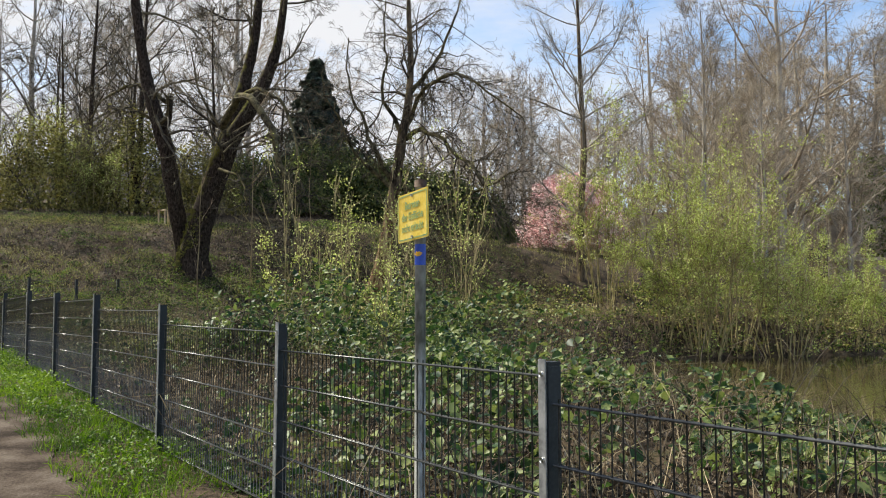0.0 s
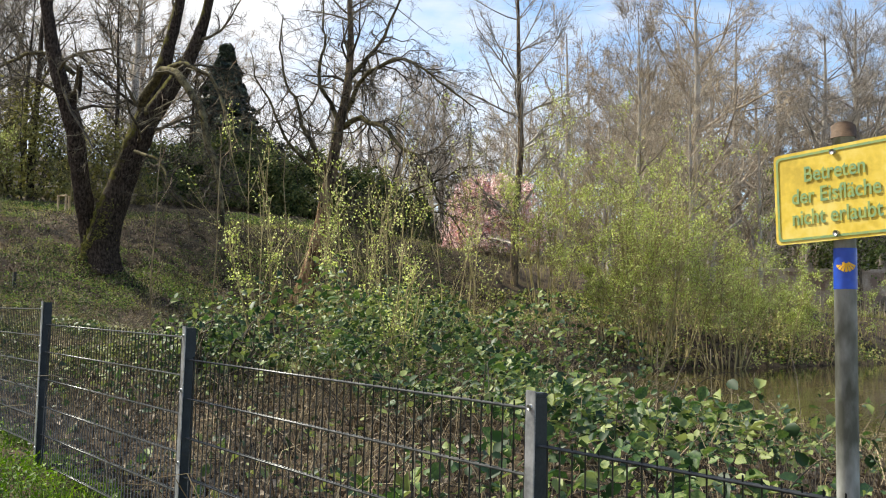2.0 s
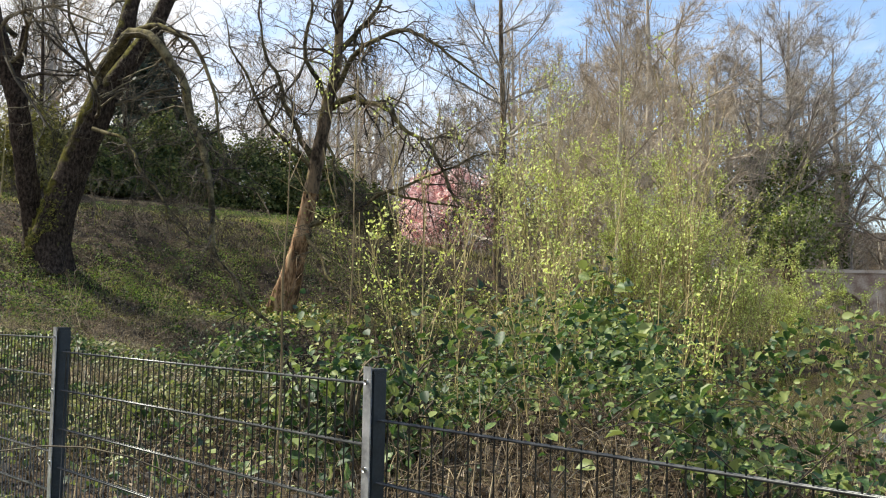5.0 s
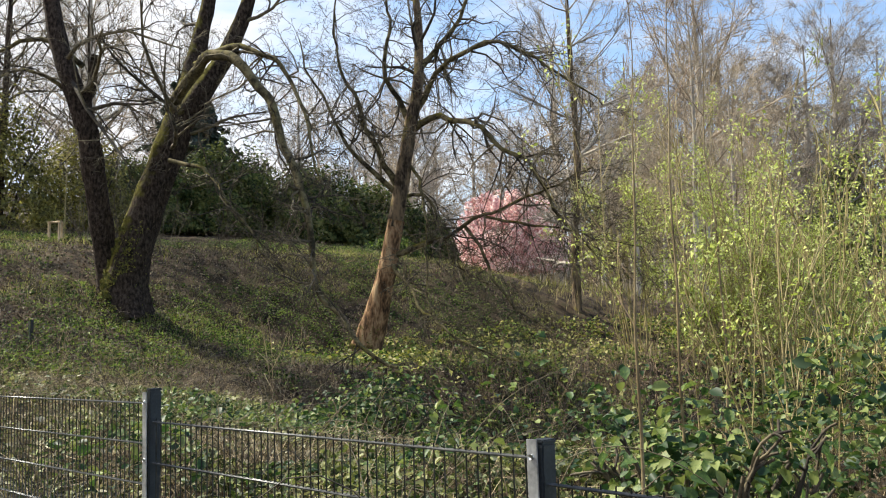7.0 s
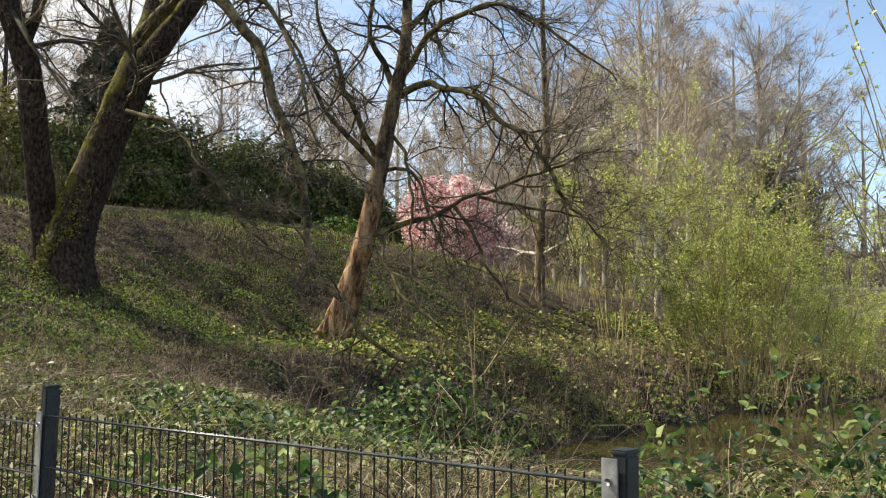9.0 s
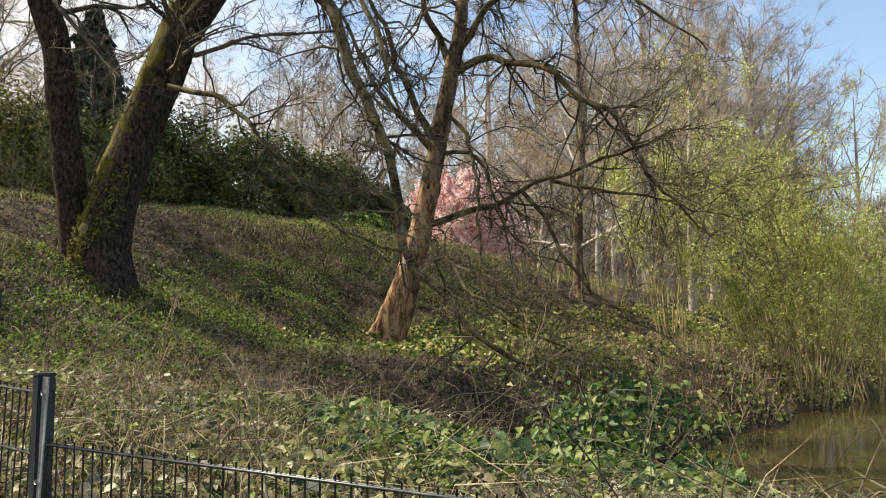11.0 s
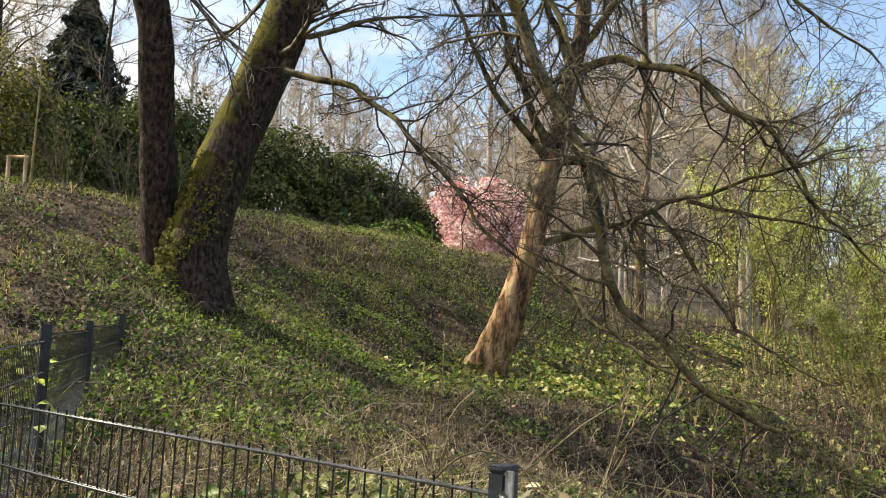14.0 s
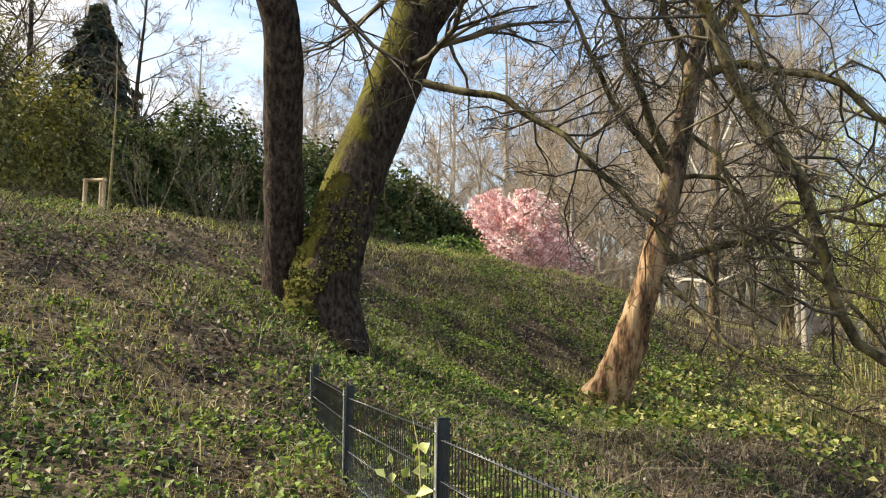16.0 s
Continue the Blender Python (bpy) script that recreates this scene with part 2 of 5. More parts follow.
def water_material():
    m = bpy.data.materials.new("pond_water")
    m.use_nodes = True
    n, l = m.node_tree.nodes, m.node_tree.links
    p = n["Principled BSDF"]
    p.inputs["Base Color"].default_value = (0.055, 0.044, 0.017, 1)
    p.inputs["Roughness"].default_value, p.inputs["IOR"].default_value = 0.05, 1.32
    tc, nz, b = n.new("ShaderNodeTexCoord"), n.new("ShaderNodeTexNoise"), n.new("ShaderNodeBump")
    nz.inputs["Scale"].default_value, nz.inputs["Detail"].default_value = 3.0, 4.0
    b.inputs["Strength"].default_value, b.inputs["Distance"].default_value = 0.18, 0.02
    l.new(tc.outputs["Object"], nz.inputs["Vector"])
    l.new(nz.outputs["Fac"], b.inputs["Height"])
    l.new(b.outputs["Normal"], p.inputs["Normal"])
    return m


M_WATER = water_material()

# ---- mesh tools ----


class Build:
    """Collects vertices and faces, and tubes along lines."""

    def __init__(self):
        self.v, self.f = [], []

    def tube(self, pts, radii, sides=5, cap=False):
        base = len(self.v)
        pts = [Vector(p) for p in pts]
        ref = Vector((0.31, 0.83, 0.46))
        for i, p in enumerate(pts):
            d = (pts[min(i + 1, len(pts) - 1)] - pts[max(i - 1, 0)]).normalized()
            a = d.cross(ref)
            a = a.normalized() if a.length > 1e-4 else Vector((1, 0, 0))
            b = d.cross(a)
            for k in range(sides):
                w = 2 * math.pi * k / sides
                self.v.append(p + (a * math.cos(w) + b * math.sin(w)) * radii[i])
        for i in range(len(pts) - 1):
            for k in range(sides):
                k2 = (k + 1) % sides
                self.f.append((base + i * sides + k, base + i * sides + k2, base + (i + 1) * sides + k2, base + (i + 1) * sides + k))
        if cap:
            self.f.append(tuple(base + k for k in range(sides)))
            self.f.append(tuple(base + (len(pts) - 1) * sides + k for k in reversed(range(sides))))

    def box(self, x0, y0, z0, x1, y1, z1):
        b = len(self.v)
        self.v += [Vector((x, y, z)) for z in (z0, z1) for x, y in ((x0, y0), (x1, y0), (x1, y1), (x0, y1))]
        self.f += [(b, b + 3, b + 2, b + 1), (b + 4, b + 5, b + 6, b + 7)]
        self.f += [(b + i, b + (i + 1) % 4, b + 4 + (i + 1) % 4, b + 4 + i) for i in range(4)]

    def mesh(self, name, mat, smooth=True):
        me = bpy.data.meshes.new(name)
        me.from_pydata([tuple(v) for v in self.v], [], self.f)
        me.materials.append(mat)
        if smooth:
            me.shade_smooth()
        return me


def part(name, data, parent, label=""):
    ob = new(name, data)
    ob.parent = parent
    if label:
        ob["label"] = label
    return ob


def thing(name, label, category, group="", kind="", at=(0, 0, 0)):
    ob = new(name)
    ob.location = at
    return tagged(ob, label, category, group, kind)


def bevelled(name, w, d, h, mat, bevel=0.004):
    bm = bmesh.new()
    bmesh.ops.create_cube(bm, size=1.0, matrix=Matrix.Translation((0, 0, h / 2)) @ Matrix.Diagonal((w, d, h, 1)))
    bmesh.ops.bevel(bm, geom=bm.edges[:], offset=bevel, segments=2, affect="EDGES")
    me = bpy.data.meshes.new(name)
    bm.to_mesh(me)
    bm.free()
    me.materials.append(mat)
    return me


def leaf_mesh(name, pos, up, size, width, mat, seed, fold=0.25, droop=0.9):
    """Many small folded leaves: pos and up (n, 3), size (n,). Each leaf is two triangles with a raised fold."""
    rng = np.random.default_rng(seed)
    n = len(pos)
    up = up / np.linalg.norm(up, axis=1, keepdims=True)
    r = rng.normal(size=(n, 3))
    a = np.cross(up, r)
    a /= np.linalg.norm(a, axis=1, keepdims=True) + 1e-9
    b = np.cross(up, a)
    s = size[:, None]
    v = np.empty((n, 4, 3))
    v[:, 0] = pos - a * s * 0.5
    v[:, 1] = pos + b * s * width + up * s * fold * droop
    v[:, 2] = pos + a * s * 0.5
    v[:, 3] = pos - b * s * width + up * s * fold * droop
    idx = (np.arange(n)[:, None] * 4 + np.array([0, 1, 2, 0, 2, 3])[None]).astype(np.int32).ravel()
    me = bpy.data.meshes.new(name)
    me.vertices.add(n * 4)
    me.vertices.foreach_set("co", v.astype(np.float32).ravel())
    me.loops.add(n * 6)
    me.loops.foreach_set("vertex_index", idx)
    me.polygons.add(n * 2)
    me.polygons.foreach_set("loop_start", np.arange(0, n * 6, 3, dtype=np.int32))
    me.update(calc_edges=True)
    me.materials.append(mat)
    return me


def oval_leaves(name, pos, up, size, width, mat, seed):
    """Broad leaves with a pointed tip, a rounded outline and a sunken midrib: six triangles each."""
    rng = np.random.default_rng(seed)
    n = len(pos)
    up = up / np.linalg.norm(up, axis=1, keepdims=True)
    a = np.cross(up, rng.normal(size=(n, 3)))
    a /= np.linalg.norm(a, axis=1, keepdims=True) + 1e-9
    b = np.cross(up, a)
    s, cup = size[:, None], rng.uniform(0.05, 0.28, (n, 1))
    v = np.empty((n, 7, 3))
    v[:, 0] = pos
    for k, (q, w, h) in enumerate(((-0.5, 0, 0.2), (-0.26, 0.9, 1), (0.14, 1.0, 1), (0.55, 0, -0.6), (0.14, -1.0, 1), (-0.26, -0.9, 1))):
        v[:, k + 1] = pos + a * s * q + b * s * width * w + up * s * cup * h
    fan = np.array([k for i in range(6) for k in (0, 1 + i, 1 + (i + 1) % 6)])
    idx = (np.arange(n)[:, None] * 7 + fan[None]).astype(np.int32).ravel()
    me = bpy.data.meshes.new(name)
    me.vertices.add(n * 7)
    me.vertices.foreach_set("co", v.astype(np.float32).ravel())
    me.loops.add(n * 18)
    me.loops.foreach_set("vertex_index", idx)
    me.polygons.add(n * 6)
    me.polygons.foreach_set("loop_start", np.arange(0, n * 18, 3, dtype=np.int32))
    me.update(calc_edges=True)
    me.materials.append(mat)
    return me


def blade_mesh(name, root, tip, mid, width, mat, seed):
    """Bent flat stalks and blades: two quads that end in a point."""
    rng = np.random.default_rng(seed)
    n = len(root)
    side = np.cross(tip - root, rng.normal(size=(n, 3)))
    side /= np.linalg.norm(side, axis=1, keepdims=True) + 1e-9
    w = width[:, None] * side
    v = np.empty((n, 5, 3))
    v[:, 0], v[:, 1] = root - w, root + w
    v[:, 2], v[:, 3] = mid + w * 0.75, mid - w * 0.75
    v[:, 4] = tip
    idx = (np.arange(n)[:, None] * 5 + np.array([0, 1, 2, 0, 2, 3, 3, 2, 4])[None]).astype(np.int32).ravel()
    me = bpy.data.meshes.new(name)
    me.vertices.add(n * 5)
    me.vertices.foreach_set("co", v.astype(np.float32).ravel())
    me.loops.add(n * 9)
    me.loops.foreach_set("vertex_index", idx)
    me.polygons.add(n * 3)
    me.polygons.foreach_set("loop_start", np.arange(0, n * 9, 3, dtype=np.int32))
    me.update(calc_edges=True)
    me.materials.append(mat)
    return me


def vnoise(x, y, scale, seed=0):
    """Smooth lattice noise, 0 to 1."""
    x, y = np.asarray(x, float) / scale + seed * 17.3, np.asarray(y, float) / scale - seed * 9.1
    xi, yi = np.floor(x), np.floor(y)
    fx, fy = x - xi, y - yi
    fx, fy = fx * fx * (3 - 2 * fx), fy * fy * (3 - 2 * fy)

    def lattice(a, b):
        h = np.sin(a * 127.1 + b * 311.7 + seed * 13.7) * 43758.5453
        return h - np.floor(h)
    return (lattice(xi, yi) * (1 - fx) + lattice(xi + 1, yi) * fx) * (1 - fy) + (lattice(xi, yi + 1) * (1 - fx) + lattice(xi + 1, yi + 1) * fx) * fy


# ---- the lie of the land ----
F0 = np.array((0.49, 3.53))
FDIR, FSIDE = np.array((-0.565, 0.825)), np.array((0.825, 0.565))
WATER = -0.6


def smooth(a, b, x):
    t = np.clip((x - a) / (b - a), 0, 1)
    return t * t * (3 - 2 * t)


def along(x, y):
    """Distance along the fence and to its pond side."""
    return (x - F0[0]) * FDIR[0] + (y - F0[1]) * FDIR[1], (x - F0[0]) * FSIDE[0] + (y - F0[1]) * FSIDE[1]


def height(x, y):
    x, y = np.asarray(x, float), np.asarray(y, float)
    s, d = along(x, y)
    z = 0.041 * np.clip(s, -10, 25) - 0.02 + 0.2 * smooth(17, 22, s)
    p, q = (x + 13.5) * 0.912 + (y - 41) * 0.41, (x + 13.5) * 0.41 - (y - 41) * 0.912
    crest = 4.15 - 1.6 * smooth(13, 26, p) - 2.0 * smooth(26, 55, p)
    foot = 15.5 - 6.0 * smooth(-3, 6, p)
    z = z + crest * (1 - smooth(0, 1, q / foot)) * smooth(10, 26, s + 0.35 * d + 4)
    z = z + np.clip(-q, 0, 22) * 0.16 * (1 - smooth(30, 60, p))
    z = z + 9.0 * smooth(62, 140, y - 0.55 * np.clip(x, 0, 90))
    z = z + 11.0 * smooth(106, 190, np.hypot(x, y)) * smooth(20, 60, y)
    m = np.minimum(np.minimum(d - 9.9, (30.0 + 0.60 * x - y) * 0.85), 25.5 - s) + 1.6 * (vnoise(x, y, 3.1, 4) - 0.5)
    dip = smooth(-3.0, 1.6, m)
    z = z * (1 - dip) + (-1.35) * dip
    z = z - 0.55 * smooth(1.5, 8, d) * smooth(13, 16.5, s) * (1 - smooth(21, 27, s)) * (1 - dip)
    rough = 0.10 * (vnoise(x, y, 2.3, 1) - 0.5) + 0.07 * (vnoise(x, y, 0.8, 2) - 0.5)
    z = z + rough * smooth(0.4, 2.0, np.maximum(d, s - 23)) * 2.2 + 0.02 * (vnoise(x, y, 0.6, 3) - 0.5)
    return z


def ground_at(x, y):
    return float(height(x, y))


def axis(lo, hi, fine, far):
    a = list(np.arange(lo, hi, fine))
    step, left, right = fine, [], []
    x0, x1 = lo, a[-1]
    while x1 < far or x0 > -far:
        step *= 1.16
        x0, x1 = x0 - step, x1 + step
        left.append(x0), right.append(x1)
    return np.array(left[::-1] + a + right)


gx, gy = axis(-24, 26, 0.3, 900), axis(-2, 56, 0.3, 900)
GX, GY = np.meshgrid(gx, gy)
GZ = height(GX, GY)
nx, ny = len(gx), len(gy)
ids = np.arange(nx * ny).reshape(ny, nx)
me = bpy.data.meshes.new("ground")
me.from_pydata(np.stack([GX, GY, GZ], -1).reshape(-1, 3).tolist(), [], np.stack([ids[:-1, :-1], ids[:-1, 1:], ids[1:, 1:], ids[1:, :-1]], -1).reshape(-1, 4).tolist())
me.materials.append(M_SOIL)
me.shade_smooth()
tagged(new("ground", me), "uneven brown leaf-littered ground with a dirt track and banks", "ground", kind="structure")
ts = np.arange(-14, 30, 0.1)
mb = Build()
for i, t in enumerate(ts):
    d0, d1 = -3.9 + 0.5 * (float(vnoise(t, 0, 1.1, 8)) - 0.5), -0.66 + 0.30 * (float(vnoise(t, 9, 0.7, 7)) - 0.5) + 0.14 * (float(vnoise(t, 5, 0.2, 9)) - 0.5)
    for k in range(9):
        q = F0 + FDIR * t + FSIDE * (d0 + (d1 - d0) * k / 8)
        mb.v.append(Vector((q[0], q[1], ground_at(q[0], q[1]) + 0.014)))
    if i:
        mb.f += [((i - 1) * 9 + k, (i - 1) * 9 + k + 1, i * 9 + k + 1, i * 9 + k) for k in range(8)]
tagged(new("road", mb.mesh("road", M_TRACK)), "trodden grey-brown dirt track beside the fence", "path", kind="structure")
me = bpy.data.meshes.new("water")
me.from_pydata([(-8, -80, WATER), (160, -80, WATER), (160, 80, WATER), (-8, 80, WATER)], [], [(0, 1, 2, 3)])
me.materials.append(M_WATER)
tagged(new("water", me), "still murky olive-brown pond water", "water", kind="structure")

# ---- trees ----


def resample(pts, radii, step):
    """A rounded line through a few points, with radii."""
    pts = [Vector(p) for p in pts]
    out, rad = [], []
    for i in range(len(pts) - 1):
        p0, p1, p2, p3 = pts[max(i - 1, 0)], pts[i], pts[i + 1], pts[min(i + 2, len(pts) - 1)]
        k = max(1, int((p2 - p1).length / step))
        for j in range(k):
            t = j / k
            out.append(0.5 * ((2 * p1) + (p2 - p0) * t + (2 * p0 - 5 * p1 + 4 * p2 - p3) * t * t + (3 * p1 - p0 - 3 * p2 + p3) * t ** 3))
            rad.append(radii[i] + (radii[i + 1] - radii[i]) * t)
    out.append(pts[-1]), rad.append(radii[-1])
    return out, rad


def shaky(rng, k=1.0):
    return Vector((rng.gauss(0, k), rng.gauss(0, k), rng.gauss(0, k)))


def sprout(mb, p, d, length, r, level, rng, style, tips=None):
    """A branch with its own branches. style: per-level lists (wiggle, pull upwards, children, spread, length ratio), thinnest radius."""
    wig, pull, kids, spread, ratio, thin = style
    n = 5 if level == 0 else 4 if level == 1 else 3
    step, pts, rad = length / n, [Vector(p)], [r]
    d = Vector(d).normalized()
    dirs = [d]
    for i in range(n):
        d = (d + shaky(rng, wig[level]) + Vector((0, 0, pull[level]))).normalized()
        pts.append(pts[-1] + d * step)
        rad.append(max(thin, r * (1 - 0.75 * (i + 1) / n)))
        dirs.append(d)
    mb.tube(pts, rad, 5 if r > 0.06 else 4 if r > 0.025 else 3)
    if tips is not None and level == len(kids):
        tips += pts[1:]
    if level < len(kids):
        for c in range(kids[level]):
            t = rng.uniform(0.22, 1.0) * n
            i = min(int(t), n - 1)
            q = pts[i].lerp(pts[i + 1], t - i)
            rr = rad[i] + (rad[i + 1] - rad[i]) * (t - i)
            dd = (dirs[i + 1] + shaky(rng, spread[level])).normalized()
            sprout(mb, q, dd, length * ratio[level] * rng.uniform(0.6, 1.2) * (1.15 - 0.5 * t / n), max(thin, rr * 0.62), level + 1, rng, style, tips)


def bark_trunk(pts, radii, mat, seed, sides=14, lump=0.12, step=0.25, flare=0.0):
    """A trunk with ridges and lumps; flare widens its foot."""
    rng = random.Random(seed)
    line, rad = resample(pts, radii, step)
    mb = Build()
    mb.tube(line, rad, sides, cap=True)
    for i in range(len(line)):
        for k in range(sides):
            j = i * sides + k
            v = mb.v[j]
            c = line[i]
            f = 1 + lump * (noise.noise(v * 1.7) + 0.6 * noise.noise(v * 4.3)) + 0.05 * math.sin(k * 2.4 + i * 0.2)
            f += flare * math.exp(-(c.z - line[0].z) / 0.5) * (0.6 + 0.4 * math.sin(k * 1.9 + seed))
            mb.v[j] = c + (v - c) * f
    return mb.mesh("trunk", mat), line, rad


def gnarl(line, seed, amp):
    """Bends and kinks a limb at two scales, leaving its root in place."""
    out = []
    for i, p in enumerate(line):
        k = amp * min(1.0, i / 4)
        q = Vector((seed * 7.3, seed * 3.1, seed * 1.7))
        out.append(p + k * noise.noise_vector(p * 0.9 + q) + 0.45 * k * noise.noise_vector(p * 2.6 + q))
    return out


OLD = ([0.2, 0.27, 0.32, 0.36], [0.02, -0.02, -0.03, -0.03], [8, 5, 4], [0.55, 0.65, 0.7], [0.5, 0.5, 0.5], 0.005)
DROOP = ([0.22, 0.34, 0.38, 0.4], [-0.02, -0.08, -0.10, -0.06], [10, 7, 4], [0.5, 0.6, 0.65], [0.45, 0.5, 0.5], 0.0045)


def place(u, w, z, base):
    """A point of a tree: u to the right and w away as seen from the end of the walk, z above sea level."""
    return Vector((base[0] + u * 0.935 + w * 0.355, base[1] - u * 0.355 + w * 0.935, z))


# the twin-stemmed mossy tree
rng = random.Random(11)
bx, by = -10.45, 33.95
bz = ground_at(bx, by)
tree = thing("twin_stem_tree", "large bare tree with two mossy dark stems on the slope", "tree")
left = [(-10.72, 34.5, bz - 0.2), (-10.78, 34.5, bz + 0.6), (-10.87, 34.2, 4.5), (-10.98, 33.9, 5.5), (-11.22, 33.45, 7.5), (-11.7, 33.5, 9.0), (-12.15, 33.6, 10.5), (-12.6, 33.5, 13.5), (-12.8, 33.5, 17.0)]
right = [(-10.30, 33.95, bz - 0.4), (-10.28, 33.92, bz + 0.5), (-10.08, 33.87, 4.3), (-9.74, 33.83, 5.5), (-9.40, 33.8, 6.5), (-9.02, 33.78, 7.6), (-8.84, 33.9, 8.3)]
fork_a = [(-8.9, 33.85, 8.0), (-8.60, 34.1, 9.5), (-8.43, 34.3, 10.5), (-8.1, 34.5, 12.5), (-7.9, 34.6, 16.0)]
fork_b = [(-9.0, 33.8, 7.7), (-8.2, 33.6, 8.9), (-7.5, 33.5, 10.1), (-6.9, 33.4, 12.0), (-6.5, 33.4, 16.0)]
stems = []
for k, (pts, rad) in enumerate(((left, (0.48, 0.34, 0.31, 0.30, 0.29, 0.27, 0.23, 0.17, 0.1)), (right, (0.70, 0.56, 0.49, 0.46, 0.44, 0.43, 0.36)), (fork_a, (0.36, 0.27, 0.24, 0.18, 0.1)), (fork_b, (0.36, 0.28, 0.24, 0.17, 0.1)))):
    me, line, rr = bark_trunk(pts, rad, M_BARK if k == 0 else M_MOSSY, 3 + k, flare=0.35 if k < 2 else 0)
    part("trunk" if k < 2 else "limb", me, tree)
    stems.append((line, rr))
crown = Build()
tips = []
for line, rr in stems:
    for c in range(9):
        i = rng.randrange(int(len(line) * 0.35) if line is not stems[2][0] else 2, len(line))
        if line[i].z < 6.8:
            continue
        d = Vector((rng.gauss(0, 1), rng.gauss(0, 1), rng.uniform(-0.1, 0.6)))
        sprout(crown, line[i], d, rng.uniform(2.2, 4.6), min(0.07, rr[i] * 0.3), 0, rng, OLD, tips)
B = (-10.45, 33.6)
for pts, r in (
    ([(1.55, -0.1, 6.7), (2.6, -0.5, 6.4), (3.6, -1.3, 5.6), (4.5, -1.6, 4.6), (5.2, -1.8, 3.6), (6.3, -1.9, 3.1)], 0.065),
    ([(1.7, -0.1, 8.3), (2.9, -1.0, 9.0), (4.2, -1.7, 8.8), (5.0, -2.05, 7.6), (5.87, -2.28, 5.8), (6.4, -2.77, 4.45), (6.58, -2.9, 3.1), (7.5, -3.3, 2.0), (8.6, -3.7, 1.3)], 0.16),
    ([(2.3, -0.2, 9.2), (4.1, -1.2, 9.3), (5.4, -1.6, 8.2), (6.1, -2.0, 6.6), (6.5, -2.2, 5.4)], 0.09),
    ([(-1.3, 0.3, 9.6), (-2.2, -0.4, 10.2), (-3.9, -0.2, 10.0), (-5.3, 0.1, 9.0)], 0.09),
    ([(-1.0, 0.1, 8.3), (-1.6, -0.8, 9.0), (-2.6, -1.0, 9.2), (-3.6, -1.2, 8.3)], 0.07),
):
    line, rr = resample([place(u, w, z, B) for u, w, z in pts], [r * (1 - 0.8 * i / (len(pts) - 1)) for i in range(len(pts))], 0.3)
    line = gnarl(line, r * 100, 0.16)
    limb = Build()
    limb.tube(line, rr, 8)
    part("limb", limb.mesh("limb", M_LIMB), tree)
    for c in range(int(5 * len(pts))):
        i = rng.randrange(len(line) // 4, len(line))
        sprout(crown, line[i], shaky(rng) + Vector((0, 0, -0.5)), rng.uniform(0.8, 1.9), min(0.03, rr[i] * 0.5), 1, rng, DROOP)
part("crown", crown.mesh("crown", M_TWIG), tree)


def moss_tufts(line, rr, zmax, side, n, seed):
    """Small moss tufts on one side of a stem, thinning out upwards."""
    g = np.random.default_rng(seed)
    pos, up = [], []
    z0 = line[0].z
    while len(pos) < n:
        i = g.integers(0, len(line))
        if line[i].z > zmax or g.uniform() < (line[i].z - z0) / (zmax - z0):
            continue
        a = side + g.normal(0, 0.75)
        v = Vector((math.cos(a), math.sin(a), 0))
        p = line[i] + v * rr[i] * g.uniform(0.98, 1.09) + Vector((0, 0, g.uniform(-0.13, 0.13)))
        if noise.noise(p * 2.3) < -0.12:
            continue
        pos.append(tuple(p)), up.append(tuple(v + Vector((0, 0, 0.5))))
    return leaf_mesh("moss", np.array(pos), np.array(up) + g.normal(size=(n, 3)) * 0.5, g.uniform(0.03, 0.075, n), 0.4, M_MOSS, seed)


part("moss", moss_tufts(*stems[1], 5.4, math.pi * 1.12, 5200, 12), tree, "yellow-green moss on the foot of the stem")
stub = Build()
stub.tube([(-11.4, 33.4, 8.0), (-11.1, 33.3, 8.8), (-11.05, 33.3, 9.6)], [0.17, 0.13, 0.09], 8, cap=True)
part("stub", stub.mesh("stub", M_BARK), tree)

# the leaning pale tree
rng = random.Random(5)
bx, by = -3.55, 36.4
bz = ground_at(bx, by)
tree = thing("leaning_tree", "leaning bare tree with peeling pale orange bark", "tree")
stem = [(-3.62, 36.5, bz - 0.3), (-3.55, 36.4, bz + 0.2), (-3.30, 36.1, 2.5), (-3.08, 35.88, 3.5), (-2.89, 35.66, 4.5), (-2.71, 35.49, 5.5)]
upper = [(-2.75, 35.53, 5.3), (-2.56, 35.33, 6.5), (-2.40, 35.21, 7.5), (-2.25, 35.1, 8.5), (-2.05, 35.11, 9.5), (-1.95, 35.4, 11.5), (-2.05, 35.55, 13.5), (-2.1, 35.6, 17)]
me, low, rl = bark_trunk(stem, (0.56, 0.47, 0.36, 0.31, 0.275, 0.25), M_PALE, 8, lump=0.16, flare=0.3)
part("trunk", me, tree)
me, line, rr = bark_trunk(upper, (0.25, 0.225, 0.21, 0.195, 0.17, 0.13, 0.09, 0.04), M_UPPER, 9, lump=0.14)
part("upper_trunk", me, tree, "greyer mossy upper trunk")
crown = Build()
B = (-3.75, 35.9)
